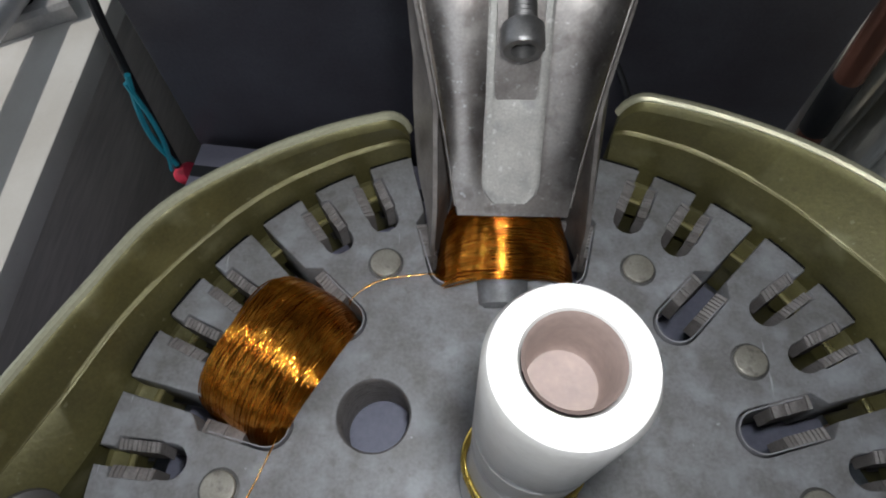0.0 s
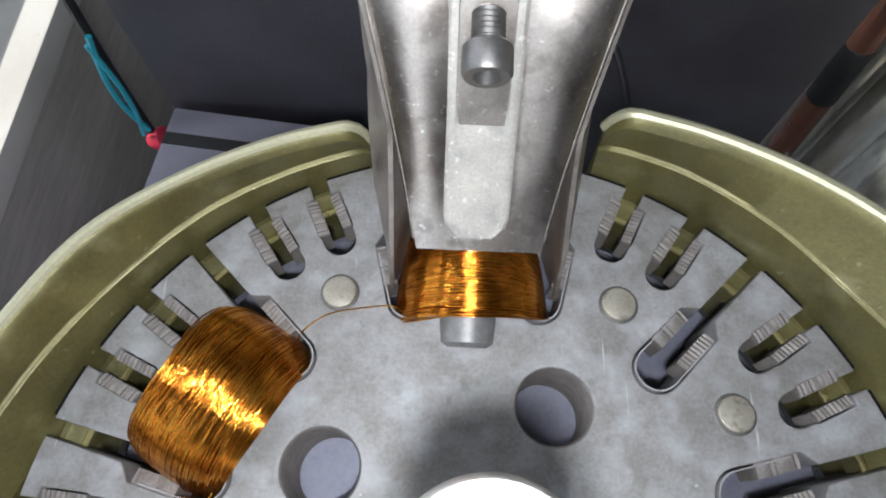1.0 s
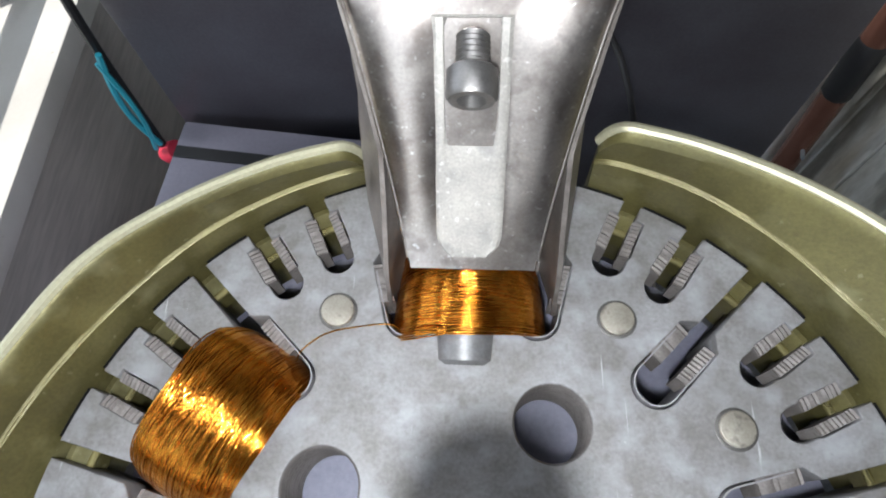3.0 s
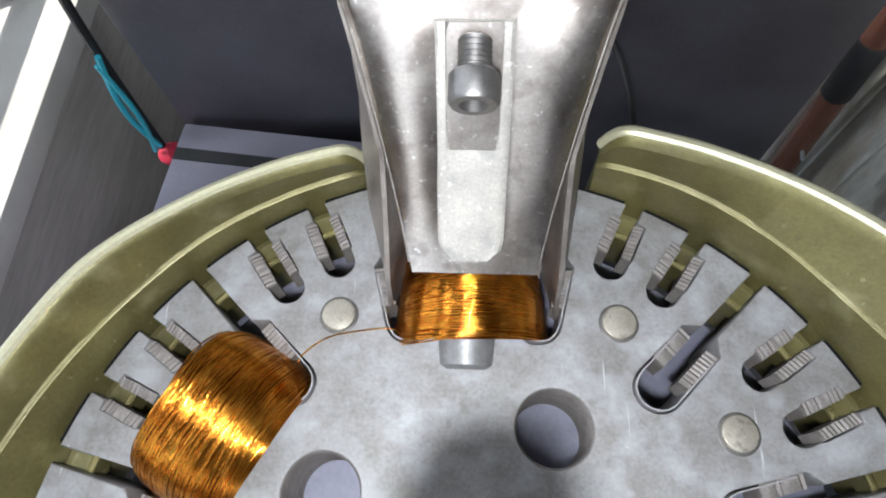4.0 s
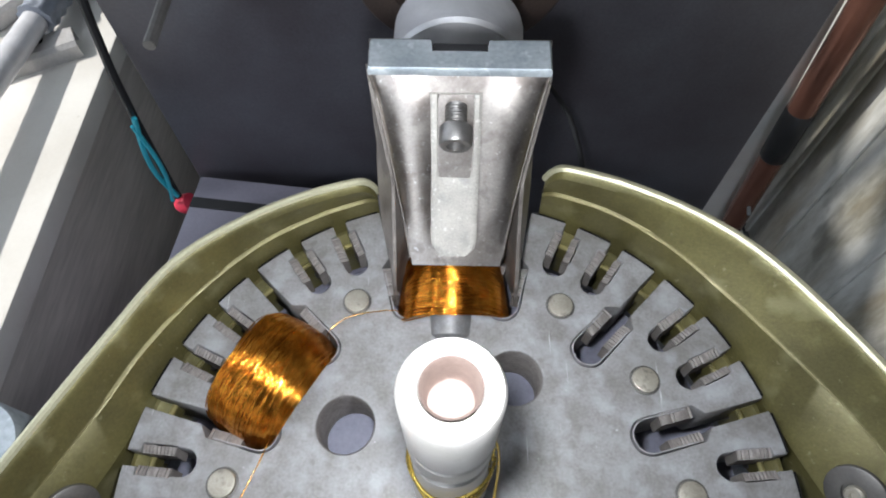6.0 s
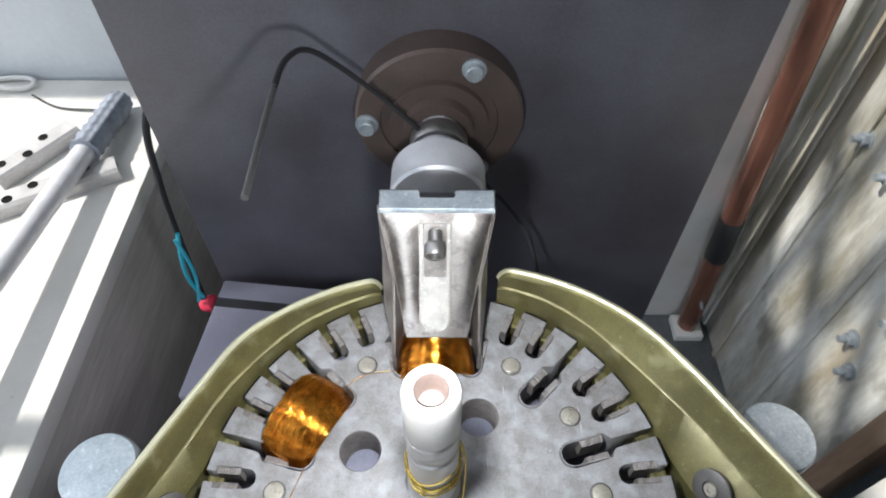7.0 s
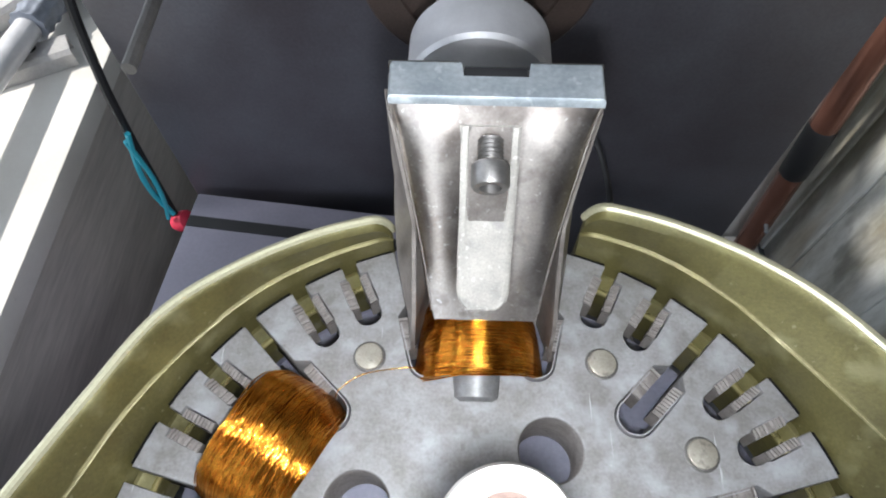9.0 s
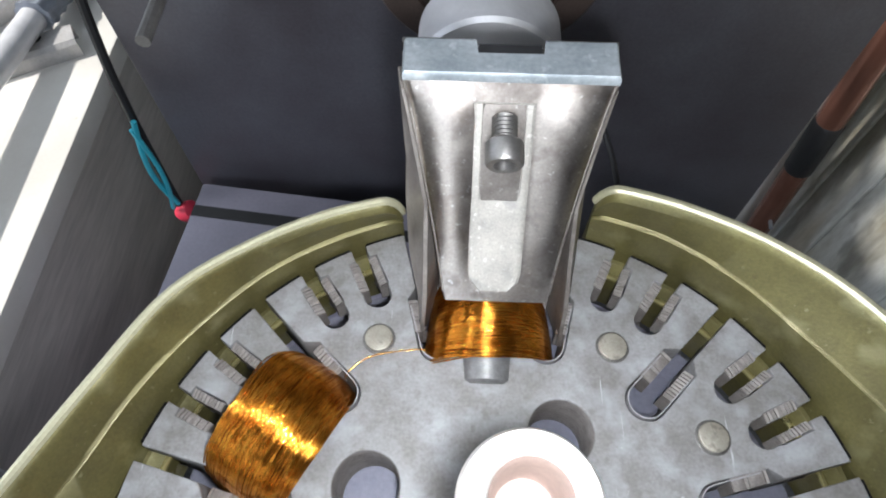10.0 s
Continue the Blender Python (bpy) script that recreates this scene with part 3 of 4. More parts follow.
def slot_outline(deg, big):
    """The outline of one slot, from the rim's one corner to the other."""
    if big:
        half = [(R, 0.0016), (0.0645, 0.0018), (0.0620, 0.0045), (0.0490, 0.0047)]
        c, w = 0.0490, 0.0047
    else:
        half = [(R, 0.0018), (0.0768, 0.0019), (0.0765, 0.0038), (0.0682, 0.0037), (0.0674, 0.0033), (0.0657, 0.0033)]
        c, w = 0.0657, 0.0033
    pts = half + [(c - w * math.sin(radians(a)), w * math.cos(radians(a))) for a in range(15, 180, 15)] + [(r, -v) for r, v in reversed(half)]
    m = Matrix.Rotation(radians(deg), 2)
    out = []
    for r, v in pts:
        if r == R:
            r = math.sqrt(R * R - v * v)
        out.append(m @ Vector((r, v)))
    return out


SLOTS = [(5 + 10 * k + TURN_SLOT, k % 3 == 1) for k in range(36)]
rim = []
for deg, big in SLOTS:
    pts = slot_outline(deg, big)[::-1]
    rim += pts
    for f in (0.25, 0.5, 0.75):
        rim.append(Vector((R * math.cos(radians(deg + 10 * f)), R * math.sin(radians(deg + 10 * f)))))
HOLES = [polar(62 + 90 * k, 0.0310).to_2d() for k in range(4)]
loops = [rim]
for h in HOLES:
    loops.append([h + Vector((0.0073 * math.cos(2 * math.pi * k / 40), 0.0073 * math.sin(2 * math.pi * k / 40))) for k in range(40)])
sheet("lamination", loops, -0.018, 0.0, M_PLATE, stator, 0.00025, "grey stamped steel lamination pack")

for h in HOLES:
    bm = bmesh.new()
    prof = [(0.0073, -0.0175)]
    for k in range(9):
        z = -0.0165 + 0.0018 * k
        prof += [(0.0073, z), (0.0070, z + 0.0006), (0.0070, z + 0.0012)]
    prof += [(0.0073, -0.0004)]
    lathe(bm, prof, 36, Matrix.Translation((h.x, h.y, 0)))
    part("hole_lining", bm, M_EDGE, stator, "ridged lamination edges inside the hole")

for k in range(12):
    p = polar(30 * k, 0.0550)
    bm = bmesh.new()
    lathe(bm, [(0.0033, -0.002), (0.0033, 0.0007), (0.00315, 0.0009), (0.0030, 0.00095), (0, 0.00095)], 28, Matrix.Translation(p))
    rivet = part("rivet", bm, M_RIVET, stator)
    # thin dark ring round the foot of the rivet
    bm = bmesh.new()
    lathe(bm, [(0.0033, 0.00012), (0.0037, 0.00012), (0.0039, 0.00002)], 28, Matrix.Translation(p))
    part("dark_ring", bm, M_WASHER, rivet)


def flank_mesh(length, width, sign):
    """A strip of ridged lamination edge that slopes down into a slot."""
    bm = bmesh.new()
    n = max(5, int(length / 0.0009))
    rnd = random.Random(int(width * 1e5) + sign)
    rows = []
    for i in range(2 * n + 1):
        r = length * i / (2 * n)
        d = -rnd.uniform(0.0001, 0.0006) if i % 2 else -rnd.uniform(0.0, 0.0003)
        cut = rnd.uniform(0.0, 0.00006)
        gap = 0.0003 if sign < 0 else 0.0
        rows.append([(r, -sign * gap, -0.0003 + d), (r, -sign * width * 0.5, -0.0005 + d), (r, -sign * (width - cut), -0.0009 + d), (r, -sign * (width - cut), -0.008), (r, -sign * gap, -0.008)])
    skin(bm, rows, closed=True)
    return mesh_of("slot_flank", bm, M_EDGE, 25)


FLANKS = {(big, sign): flank_mesh(0.0083 if not big else 0.0085, 0.0023 if not big else 0.0028, sign) for big in (True, False) for sign in (-1, 1)}
for deg, big in SLOTS:
    for sign in (-1, 1):
        ob = new("slot_flank", FLANKS[big, sign])
        ob.parent = stator
        v = (0.0046 if big else 0.0037) * sign
        ob.matrix_basis = Matrix.Rotation(radians(deg), 4, "Z") @ Matrix.Translation((0.0530 if big else 0.0682, v, 0))

for deg, big in SLOTS:
    if not big:
        continue
    bm = bmesh.new()
    w = 0.0043
    arc = [(0.0600, w)] + [(0.0490 - w * math.sin(radians(a)), w * math.cos(radians(a))) for a in range(0, 181, 12)] + [(0.0600, -w)]
    rows = []
    for r, v in arc:
        n = Vector((r - 0.0490, v)).normalized() if r < 0.0495 else Vector((0, math.copysign(1, v)))
        a, b = Vector((r, v)), Vector((r, v)) - n * 0.00028
        top = 0.0007 if r < 0.052 else 0.0001
        rows.append([(a.x, a.y, -0.017), (a.x, a.y, top), (b.x, b.y, top), (b.x, b.y, -0.017)])
    skin(bm, rows, closed=True)
    ob = part("slot_liner", bm, M_PAPER, stator, "thin grey insulating slot liner")
    ob.matrix_basis = Matrix.Rotation(radians(deg), 4, "Z")


def coil(deg, seed, half=0.0172, inner=0.80, height=0.0112, taper=0.0):
    """End turns of a coil: fine wires laid side by side over one tooth."""
    rnd = random.Random(seed)
    turn = Matrix.Rotation(radians(deg), 4, "Z")
    bm = bmesh.new()
    n, segs, wr = 96, 30, 0.00015

    def path(q, dr, skew, lift, cant=0.0):
        """q runs from the inner edge (0) to the outer one (1)."""
        r = 0.0440 + 0.0207 * q
        e = 2 * q - 1
        hw = half * (1 - (1 - inner) * max(0.0, 0.1 - e) ** 3 / 1.33 - 0.16 * max(0.0, e - 0.1) ** 3) * (1 - taper * q)
        top = height * (1 - 0.55 * abs(e) ** 2.6)
        pts = []
        for j in range(segs + 1):
            u = math.pi * j / segs
            c, s = math.cos(u), math.sin(u)
            v = hw * math.copysign(abs(c) ** 0.85, c)
            z = -0.008 + (top + 0.008 + lift) * s ** 0.95
            bow = -0.0016 * (1 - (v / hw) ** 2) * (1 - q)
            pts.append(turn @ Vector((r + bow + dr * math.sin(u * 0.5 + seed) + skew * c * s, v, z + cant * v * s)))
        return pts

    for k in range(n):
        tube_path(bm, path(k / (n - 1), rnd.uniform(-1, 1) * 0.00010, rnd.gauss(0, 0.0003), rnd.uniform(0, 0.00016), rnd.gauss(0, 0.016)), wr, 6)
    for k in range(110):
        q = rnd.uniform(0.03, 0.97)
        tube_path(bm, path(q, rnd.uniform(-1, 1) * 0.0009, rnd.gauss(0, 0.0018), 0.00014 + rnd.random() * 0.00022, rnd.gauss(0, 0.03)), wr, 6)
    c = part("copper_coil", bm, M_COPPER, stator, "coil of fine orange enamelled copper wire", 180)
    tagged(c, kind="stuff")
    bm = bmesh.new()
    rows = [path(k / 12, 0, 0, -0.00006) for k in range(13)]
    skin(bm, rows, closed=False, caps=False)
    part("coil_core", bm, M_COPPER, c)
    return c


coil(91.6, 1, 0.0161, 0.97, 0.0112, 0.19)
coil(150 + TURN_SLOT, 2)
coil(210 + TURN_SLOT, 3)


def link_wire(points, r=0.00015, n=40):
    bm = bmesh.new()
    tube_path(bm, glide(points, n), r, 6)
    part("link_wire", bm, M_COPPER, stator, "single enamelled copper wire between coils", 180)


link_wire([(-0.0345, 0.0375, 0.0), (-0.0335, 0.0395, 0.0006), (-0.0290, 0.0428, 0.0009), (-0.0220, 0.0445, 0.0008), (-0.0165, 0.0450, 0.0006), (-0.0140, 0.0430, 0.0)])
link_wire([(-0.0455, 0.0095, 0.0006), (-0.0480, 0.0020, 0.0007), (-0.0515, -0.0070, 0.0006), (-0.0535, -0.0115, 0.0002)])
# lug below the wound coil
bm = bmesh.new()
lathe(bm, [(0, 0), (0.0046, 0), (0.0056, 0.0009), (0.0058, 0.012), (0, 0.012)], 28, axis_to((-0.0020, 0.0382, -0.0026), (-0.0020, 0.0520, 0.0004)))
part("lug", bm, M_LUG, stator, "short round steel lug under the coil")

# bed under the stator
bed = thing("stator_bed", "blue-grey steel bed and pedestal carrying the stator", "pedestal", (0, 0, -0.452))
bm = bmesh.new()
lathe(bm, [(0, 0.410), (0.0785, 0.410), (0.0790, 0.4105), (0.0790, 0.4225), (0.0460, 0.4230), (0.0450, 0.4338), (0, 0.4338)], 72)
part("bed_plate", bm, M_BED, bed)
bm = bmesh.new()
lathe(bm, [(0, 0), (0.07, 0), (0.07, 0.01), (0.03, 0.02), (0.03, 0.4099), (0, 0.4099)], 40)
part("column", bm, M_DARK, bed)
# olive ring seen through the slots; its brass-coloured bead paints a glint
bm = bmesh.new()
n = 96
rows = []
for k in range(n + 1):
    a = radians(108 + 324 * k / n)
    c, s = math.cos(a), math.sin(a)
    rows.append([(r * c, r * s, z) for r, z in ((0.0804, -0.0050), (0.0798, -0.0058), (0.0785, -0.0062), (0.0757, -0.0064), (0.0755, -0.0120), (0.0804, -0.0120))])
skin(bm, rows, closed=True)
ring_bm = bm
bead_bm = bmesh.new()
tube_path(bead_bm, [polar(108.5 + 323 * k / 140, 0.0759, -0.0066) for k in range(141)], 0.0008, 10)

# black strips that paint the shaded gap between the tooth tips and the guards
for deg, big in SLOTS:
    mid = (deg + 5) % 360
    if not (mid < 72 or 108 < mid < 170 or mid > 350):
        continue
    bm = bmesh.new()
    rows = []
    for k in range(9):
        a = radians(deg + 1.6 + 6.8 * k / 8)
        c, q = math.cos(a), math.sin(a)
        rows.append([(r * c, r * q, z) for r, z in ((0.0800, -0.006), (0.0800, -0.0003), (0.08055, -0.0001), (0.08055, -0.006))])
    skin(bm, rows, closed=True)
    part("tip_gap_shade", bm, M_HOLE, stator, "thin black strip for the shaded gap round a tooth tip")

# ---- centre shaft with pale sleeve and loose wire ----
shaft = thing("centre_shaft", "upright turned shaft with a pale hollow sleeve and loose wire turns", "shaft", (-0.0013, 0.0028, 0))
shaft.scale = (1.05, 1.05, 0.925)
bm = bmesh.new()
lathe(bm, [(0, 0.0), (0.0085, 0.0), (0.0085, 0.003), (0.0072, 0.0045), (0.0072, 0.020), (0.0066, 0.0206), (0.0066, 0.0220), (0.0074, 0.0228), (0.0074, 0.040), (0.0068, 0.0408), (0.0068, 0.0430), (0.0073, 0.0438), (0.0073, 0.0475), (0, 0.0475)], 48)
part("stem", bm, M_SHAFT, shaft, "grooved bright steel stem")
bm = bmesh.new()
lathe(bm, [(0.0042, 0.0478), (0.0072, 0.0478), (0.0075, 0.0484), (0.0075, 0.0535), (0.0069, 0.0542), (0.0069, 0.0556), (0.0075, 0.0563), (0.0075, 0.0765), (0.0070, 0.0778), (0.0062, 0.0782), (0.0046, 0.0782), (0.0043, 0.0774), (0.0042, 0.0480)], 56)
part("sleeve", bm, M_TUBE, shaft, "pale hollow sleeve with a bored end")
bm = bmesh.new()
lathe(bm, [(0.0043, 0.0783), (0.0038, 0.0774), (0.0037, 0.0708), (0.0033, 0.0702), (0.0, 0.0700)], 32)
part("bore", bm, M_BORE, shaft, "pinkish brown filling inside the sleeve")
for k, (h, tilt, ph) in enumerate(((0.0225, 0.0030, 0.4), (0.0185, 0.0042, 2.0), (0.0240, 0.0050, 0.9), (0.0290, 0.0075, 1.3), (0.0262, 0.0062, 0.2), (0.0165, 0.0026, 1.6))):
    bm = bmesh.new()
    tube_path(bm, [(0.0080 * math.cos(a) + 0.0004 * math.cos(3 * a + ph), 0.0080 * math.sin(a), h + tilt * math.sin(a + ph) * 0.7) for a in (2 * math.pi * j / 48 for j in range(48))], 0.00030, 6)
    part("wire_turn", bm, M_WIRE, shaft, "loose golden wire turn", 180)
bm = bmesh.new()
tube_path(bm, glide([(0.0078, 0.003, 0.034), (0.0092, 0.001, 0.028), (0.0095, -0.002, 0.018), (0.0088, -0.007, 0.008), (0.0060, -0.014, 0.002), (0.0010, -0.022, 0.0008), (-0.006, -0.032, 0.0008)], 50), 0.00030, 6)
part("wire_tail", bm, M_WIRE, shaft, "loose golden wire tail", 180)
bm = bmesh.new()
lathe(bm, [(0, 0), (0.0022, 0), (0.0024, 0.0004), (0.0024, 0.0030), (0.0018, 0.0036), (0, 0.0036)], 20, Matrix.Translation((-0.0065, -0.0085, 0.0)))
part("set_screw", bm, M_LUG, shaft)

# ---- olive guards ----
def guard(side, lower, crease, rimline, zc, zr, label):
    """One wing of the guard: a folded sheet with a rounded rim, that runs round the stator and then straight out."""
    g = thing("olive_guard", label, "guard", (0, 0, 0), "olive guards")
    n = 90
    lo, cr, ri = glide(lower, n), glide(crease, n), glide(rimline, n)
    rows, bead, rim_top = [], [], []
    for i in range(n):
        s = i / (n - 1)
        d = (ri[min(i + 1, n - 1)] - ri[max(i - 1, 0)]).normalized()
        out = Vector((-d.y, d.x, 0)) * side
        drop = max(0.0, 1 - s / 0.045) ** 2 * 0.006
        lift = zr - drop
        zcc = zc - drop * 0.3
        L, C, Q = lo[i], cr[i], ri[i]
        bead.append((C.x, C.y, zcc - 0.0002))
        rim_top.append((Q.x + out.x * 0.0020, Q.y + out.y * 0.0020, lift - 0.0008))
        rows.append([
            (L.x, L.y, -0.030), (L.x, L.y, -0.0030),
            (C.x - out.x * 0.0004, C.y - out.y * 0.0004, zcc - 0.0004), (C.x, C.y, zcc - 0.0002), (C.x + out.x * 0.0005, C.y + out.y * 0.0005, zcc + 0.0003),
            (Q.x - out.x * 0.0004, Q.y - out.y * 0.0004, lift - 0.0022), (Q.x + out.x * 0.0004, Q.y + out.y * 0.0004, lift - 0.0008), (Q.x + out.x * 0.0014, Q.y + out.y * 0.0014, lift - 0.0001),
            (Q.x + out.x * 0.0026, Q.y + out.y * 0.0026, lift - 0.0002), (Q.x + out.x * 0.0036, Q.y + out.y * 0.0036, lift - 0.0012), (Q.x + out.x * 0.0040, Q.y + out.y * 0.0040, lift - 0.0028),
            (Q.x + out.x * 0.0042, Q.y + out.y * 0.0042, -0.030)])
    bm = bmesh.new()
    skin(bm, rows, closed=True)
    part("shell", bm, M_OLIVE, g, "olive passivated sheet with a rounded rim", 28)
    # thin bead, paler than the sheet, that paints the glint on the crease
    bm = bmesh.new()
    tube_path(bm, bead, 0.00013, 6)
    part("crease", bm, M_CREASE, g, "thin crease line, made paler for its glint")
    # pale tube that paints the highlight along the worn rim
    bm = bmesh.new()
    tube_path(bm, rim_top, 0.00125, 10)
    part("rim_edge", bm, M_RIM_SHINE, g, "worn rim edge, its highlight put into a pale colour")
    return g


right = guard(1,
    [polar(73, 0.0806), polar(60, 0.0806), polar(46, 0.0806), polar(32, 0.0806), polar(18, 0.0806), (0.0850, 0.006, 0), (0.0940, -0.012, 0), (0.1040, -0.032, 0), (0.115, -0.054, 0)],
    [polar(73.5, 0.0815), polar(61, 0.0825), polar(48, 0.0828), polar(35, 0.0830), (0.0790, 0.0340, 0), (0.0900, 0.0190, 0), (0.1010, 0.0000, 0), (0.1125, -0.0200, 0), (0.1250, -0.0420, 0)],
    [polar(73.5, 0.0812), polar(61, 0.0835), polar(48, 0.0868), polar(36, 0.0900), (0.0860, 0.0360, 0), (0.0990, 0.0155, 0), (0.1110, -0.0035, 0), (0.1240, -0.0240, 0), (0.1375, -0.0455, 0)],
    0.010, 0.0205, "olive-passivated curved steel guard wing with a slotted leg")
left = guard(-1,
    [polar(107, 0.0806), polar(120, 0.0806), polar(134, 0.0806), polar(148, 0.0806), polar(163, 0.0806), (-0.0830, 0.006, 0), (-0.0915, -0.012, 0), (-0.1010, -0.032, 0), (-0.111, -0.054, 0)],
    [polar(107, 0.0812), polar(119, 0.0815), polar(132, 0.0825), polar(146, 0.0832), (-0.0790, 0.0310, 0), (-0.0860, 0.0150, 0), (-0.0940, -0.0020, 0), (-0.1040, -0.0220, 0), (-0.1150, -0.0440, 0)],
    [polar(107, 0.0795), polar(119, 0.0812), polar(132, 0.0838), polar(145, 0.0868), (-0.0815, 0.0310, 0), (-0.0908, 0.0120, 0), (-0.0998, -0.0065, 0), (-0.1098, -0.0260, 0), (-0.1208, -0.0470, 0)],
    0.006, 0.0155, "olive-passivated curved steel guard wing with a bolted leg")
ring = thing("base_ring", "olive steel ring with a glint-coloured bead below the stator teeth", "ring")
part("ring_floor", ring_bm, M_OLIVE, ring)
part("ring_bead", bead_bm, M_GLINT, ring, "ring bead, brass-coloured for the glint in the slots")


def guard_bolt(parent, at, aim, flat):
    m = axis_to(at, Vector(at) + Vector(aim))
    bm = bmesh.new()
    lathe(bm, [(0, 0), (0.0068, 0), (0.0068, 0.0010), (0.0062, 0.0014), (0.0030, 0.0014), (0.0030, 0.0006), (0, 0.0006)], 32, m)
    w = part("washer", bm, M_WASHER, parent, "dark steel washer")
    bm = bmesh.new()
    lathe(bm, [(0, 0.0005), (0.0023, 0.0005), (0.0023, 0.0016), (0.0019, 0.0020), (0.0009, 0.0020), (0.0007, 0.0014), (0, 0.0014)], 20, m)
    part("stud", bm, M_RIVET, w, "worn steel stud")
    bm = bmesh.new()
    along = Vector(flat).normalized()
    side = Vector(aim).normalized().cross(along)
    rows = []
    for s in (0.0072, 0.0220):
        c = Vector(at) + along * s
        rows.append([c + side * a + Vector(aim).normalized() * b for a, b in ((-0.0034, -0.001), (-0.0034, 0.0006), (0.0034, 0.0006), (0.0034, -0.001))])
    skin(bm, rows, closed=True)
    part("slot_strip", bm, M_GALV, parent, "bright strip in the adjusting slot")


guard_bolt(right, (0.0915, 0.0010, 0.0030), (-0.80, -0.38, 0.46), (0.46, -0.88, 0.0))
guard_bolt(left, (-0.0880, -0.0075, 0.0022), (0.80, -0.38, 0.46), (-0.44, -0.89, 0.0))


def post(at, label):
    p = thing("round_post", label, "post", at, "round posts")
    bm = bmesh.new()
    lathe(bm, [(0, 0), (0.0125, 0), (0.0125, 0.446 + 0.018), (0.0118, 0.446 + 0.0192), (0.0, 0.446 + 0.0196)], 36)
    part("body", bm, M_GALV, p)
    return p


post((-0.1100, 0.003, -0.452), "grey galvanised round post with a scuffed flat top")
post((0.1140, 0.0155, -0.452), "grey galvanised round post with a scuffed flat top")

# ---- winding former block ----
former = thing("winding_former", "polished steel winding former block with a recessed clamp screw", "former", (-0.0009, 0, 0))


def front(t):
    """Depth and height of the block's front face, from the coil (0) to the top (1)."""
    return 0.0495 + 0.0275 * t ** 0.78, 0.0135 + 0.0400 * t


def former_section(t):
    """A cross-section of the block: two rounded lobes beside the slide's groove, edges turned back."""
    yf, z = front(t)
    hw = 0.0112 + 0.0086 * t
    lobe = min(1.0, 2.2 * (t - 0.05)) * min(1.0, 6 * (1.05 - t))
    pts = []
    for k in range(49):
        e = -1 + 2 * k / 48
        x = hw * e
        ax = abs(x)
        u = min(1.0, max(0.0, (ax - 0.0058) / (hw - 0.0058)))
        hump = 0.0013 * lobe * math.sin(math.pi * (0.12 + 0.88 * u)) if ax > 0.0058 else 0.0004 * lobe
        back = 0.0009 * lobe * max(0.0, (u - 0.45) / 0.55) ** 2.5
        lip = 0.0012 if abs(e) > 0.99 else 0.0
        pts.append((x, yf - hump + back + lip, z))
    pts.append((hw * 1.02, 0.0845, z))
    pts.append((-hw * 1.02, 0.0845, z))
    return pts


rows = [former_section(0.035 + 1.001 * k / 20) for k in range(21)]
bm = bmesh.new()
skin(bm, rows, closed=True)
part("body", bm, M_CHROME, former, "polished steel body", 50)
# bright bevel down each edge of the front face
for sx in (-1, 1):
    bm = bmesh.new()
    pts = []
    for k in range(21):
        t = 0.06 + 0.96 * k / 20
        yf, z = front(t)
        lobe = min(1.0, 2.2 * (t - 0.05)) * min(1.0, 6 * (1.05 - t))
        pts.append((sx * (0.0110 + 0.0086 * t), yf + 0.0009 * lobe + 0.0006, z))
    tube_path(bm, pts, 0.00042, 8)
    part("edge_bevel", bm, M_CHROME, former, "bright worn bevel on the block's edge", 80)
# pale cap with a notch in its back edge, and a dark plate behind it
bm = bmesh.new()
cap = [(-0.0200, 0.0764), (0.0200, 0.0764), (0.0202, 0.0848), (0.0066, 0.0848), (0.0062, 0.0814), (-0.0062, 0.0814), (-0.0066, 0.0848), (-0.0202, 0.0848)]
vs = [[bm.verts.new((x * k, y + dy, z)) for x, y in cap] for z, k, dy in ((0.0550, 1.0, 0.0006), (0.0562, 1.0, 0.0008), (0.0568, 0.98, 0.0012))]
for a, b in zip(vs, vs[1:]):
    for k in range(8):
        bm.faces.new((a[k], a[(k + 1) % 8], b[(k + 1) % 8], b[k]))
bm.faces.new(vs[0][::-1])
bm.faces.new(vs[-1])
part("cap", bm, M_GALV, former, "pale bluish steel cap with a notch")
bm = bmesh.new()
plate = [(-0.0206, 0.030), (0.0206, 0.030), (0.0206, 0.0556), (0.0070, 0.0556), (0.0066, 0.0535), (-0.0066, 0.0535), (-0.0070, 0.0556), (-0.0206, 0.0556)]
vs = [[bm.verts.new((x, y, z)) for x, z in plate] for y in (0.0862, 0.0876)]
for k in range(8):
    bm.faces.new((vs[0][k], vs[0][(k + 1) % 8], vs[1][(k + 1) % 8], vs[1][k]))
bm.faces.new(vs[0][::-1])
bm.faces.new(vs[1])
part("back_plate", bm, M_WASHER, former, "dark steel back plate with a notch")
bm = bmesh.new()
box(bm, (-0.0150, 0.0846, 0.016), (0.0150, 0.0861, 0.0520), 0.0004)
part("spacer", bm, M_BOLT, former)
# dark filler added in the notch, which would otherwise show the pale nose
bm = bmesh.new()
box(bm, (-0.0060, 0.0828, 0.0546), (0.0060, 0.0861, 0.0558), 0.0002)
part("notch_filler", bm, M_BLACK, former, "dark filler added in the cap's notch")
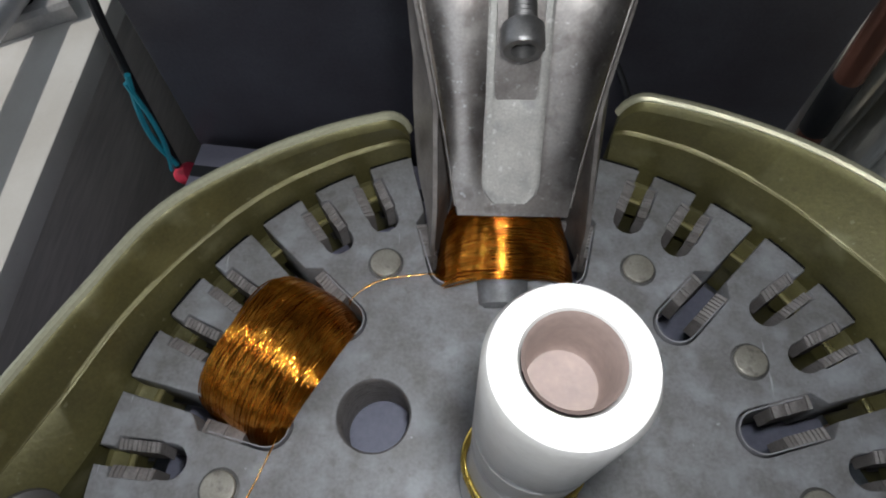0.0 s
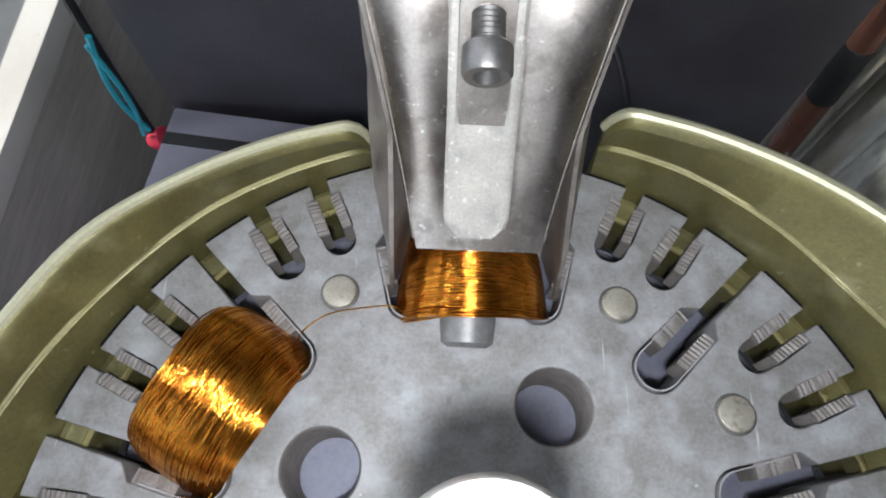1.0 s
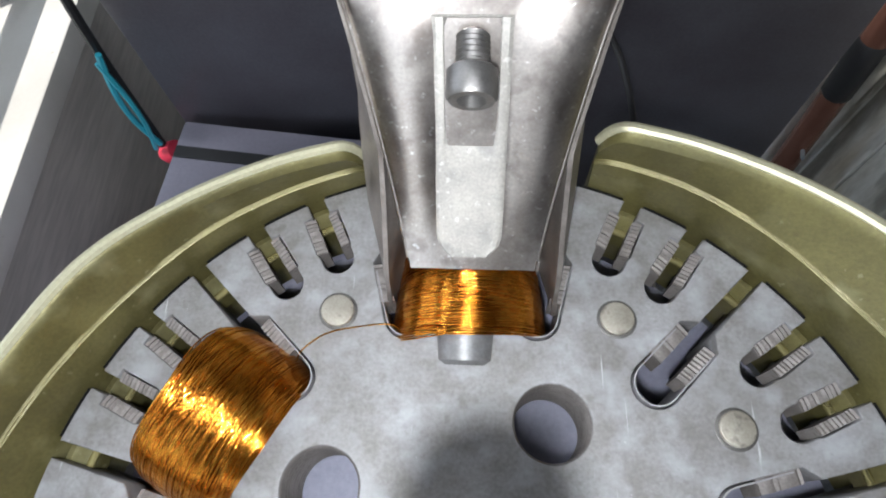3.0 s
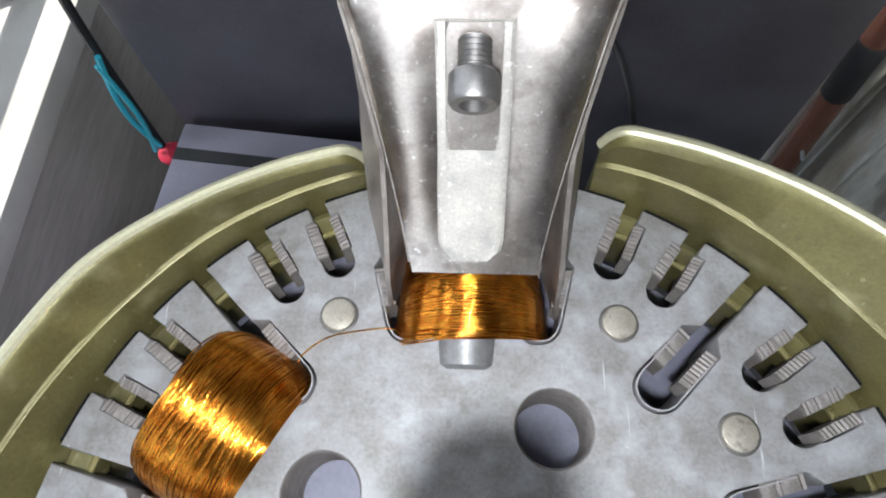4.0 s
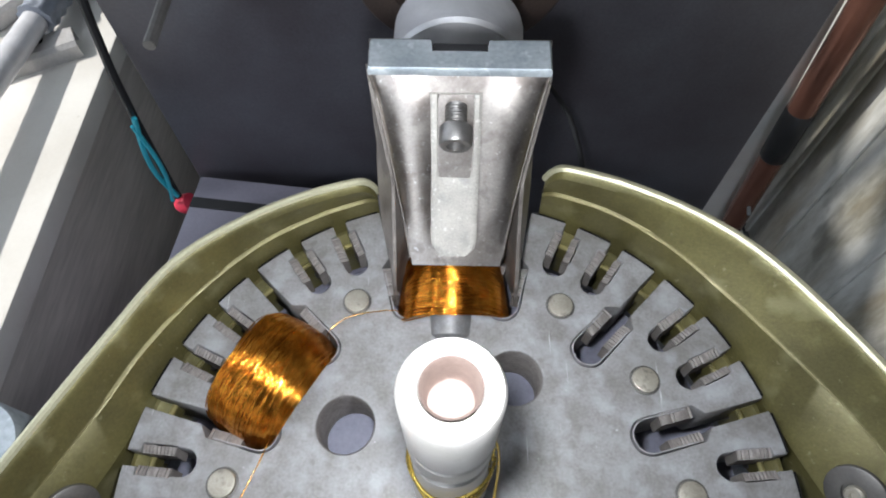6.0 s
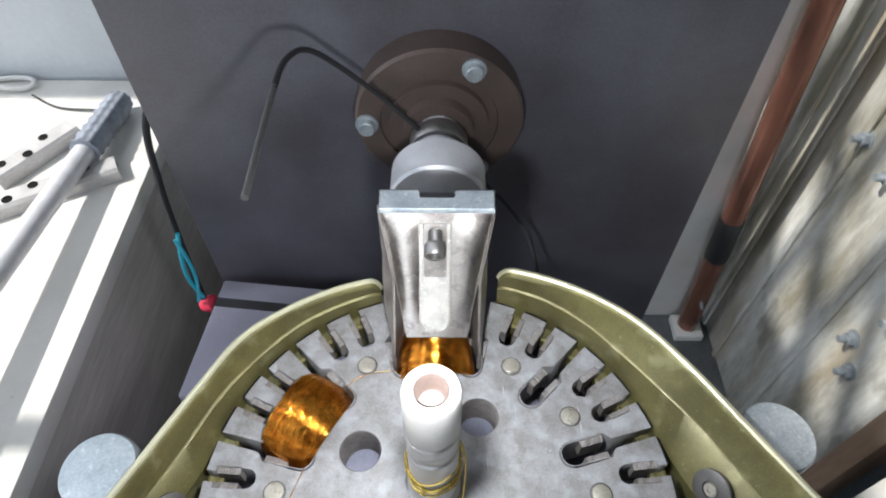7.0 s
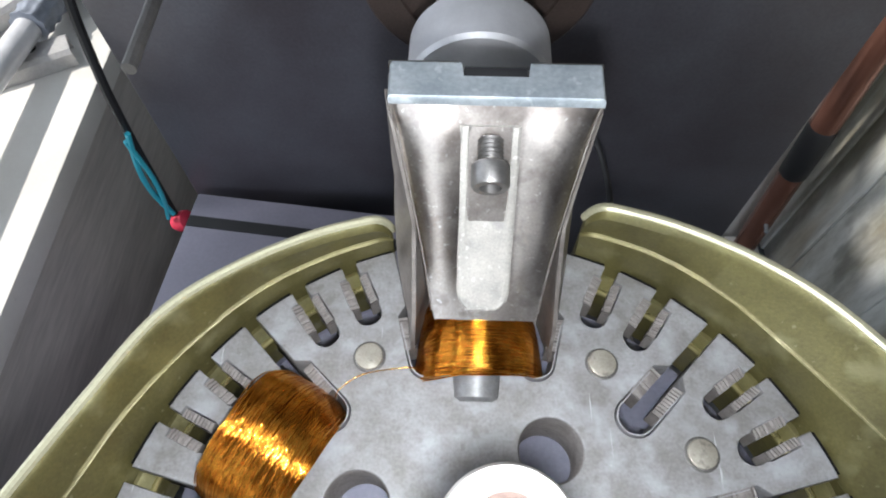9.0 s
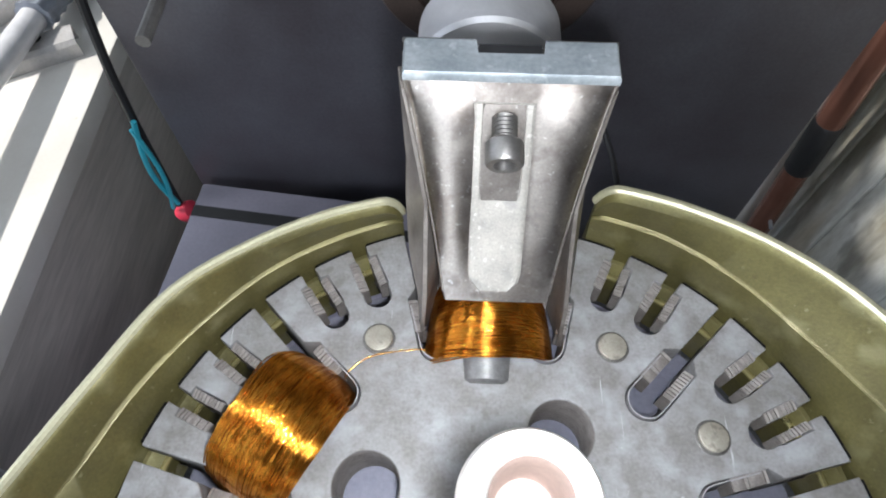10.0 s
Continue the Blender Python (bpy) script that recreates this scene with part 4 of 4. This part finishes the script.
# side cheeks that reach down into the slots
for sx in (-1, 1):
    bm = bmesh.new()
    rows = []
    for k in range(15):
        z = -0.006 + 0.0575 * k / 14
        t = max(0.0, (z - 0.0135) / 0.040)
        y0 = front(t)[0] + 0.0014 + 0.0008 * t - (0.0012 if z < 0 else 0)
        x0 = max(0.0164 - 0.0012 * min(1.0, (z + 0.006) / 0.02), 0.0114 + 0.0086 * t)
        swell = math.sin(math.pi * min(1.0, max(0.0, (z + 0.004) / 0.060)))
        x1 = x0 + (0.0046 if sx < 0 else 0.0028) * swell
        y1 = min(0.0840, y0 + 0.012)
        rows.append([(sx * x0, y0, z), (sx * (x0 + 0.0009), y0 + 0.0003, z), (sx * (x0 + 0.0012), y0 + 0.0020, z), (sx * (x1 + 0.0009), y1, z), (sx * (x0 - 0.0030), y1 + 0.0005, z), (sx * (x0 - 0.0006), y0 + 0.004, z)])
    skin(bm, rows, closed=True)
    part("cheek", bm, M_CHEEK, former, "thin dull steel cheek plate", 40)
# pale recessed slide with the clamp screw
bm = bmesh.new()
rows = []
for k in range(25):
    t = 0.085 + 0.855 * k / 24
    yf, z = front(t)
    w = 0.0056 + 0.0003 * t - 0.0022 * max(0.0, 1 - k / 1.8) ** 2
    pocket = 0.0016 * min(1.0, max(0.0, (t - 0.42) / 0.20)) ** 1.5 * min(1.0, max(0.0, (0.925 - t) / 0.02))
    iw = 0.0042
    rows.append([(-w - 0.0004, yf + 0.0032, z), (-w, yf - 0.0003, z + 0.0003), (-w + 0.0006, yf - 0.0007, z + 0.0003), (-min(iw, w - 0.0009), yf - 0.0006, z + 0.0003), (-min(iw, w - 0.0010) + 0.0006, yf - 0.0006 + pocket, z + 0.0003), (min(iw, w - 0.0010) - 0.0006, yf - 0.0006 + pocket, z + 0.0003), (min(iw, w - 0.0009), yf - 0.0006, z + 0.0003), (w - 0.0006, yf - 0.0007, z + 0.0003), (w, yf - 0.0003, z + 0.0003), (w + 0.0004, yf + 0.0032, z)])
skin(bm, rows, closed=True)
part("slide", bm, M_MATT, former, "pale milled slide with a screw pocket").location = (-0.0007, 0, 0)
SN = Vector((0, -0.80, 0.60)).normalized()
SA = Vector((-0.0006, 0.0749, 0.0484))
SB = SA + Vector((0, -0.0116, -0.0026))
bm = bmesh.new()
prof = [(0, 0)]
Ls = (SB - SA).length
for k in range(7):
    prof += [(0.0021, Ls * 0.5 * k / 7), (0.0025, Ls * 0.5 * (k + 0.5) / 7)]
prof += [(0.0021, Ls * 0.5), (0, Ls * 0.5)]
off = SN * 0.0010
lathe(bm, prof, 24, axis_to(SA + off, SB + off))
screw = part("clamp_screw", bm, M_BOLT, former, "dark socket-head screw")
bm = bmesh.new()
a = SA + (SB - SA) * 0.45 + off
lathe(bm, [(0, 0), (0.0032, 0), (0.0037, 0.0005), (0.0037, 0.0042), (0.0033, 0.0048), (0.0021, 0.0048), (0.0018, 0.0026), (0, 0.0026)], 28, axis_to(a, a + (SB - SA)))
part("head", bm, M_BOLT, screw)
# arm that carries the former on the spindle
bm = bmesh.new()
box(bm, (-0.0150, 0.0866, -0.022), (0.0150, 0.1392, -0.001), 0.003)
part("carrier", bm, M_BOLT, former, "dark steel carrier behind the block")
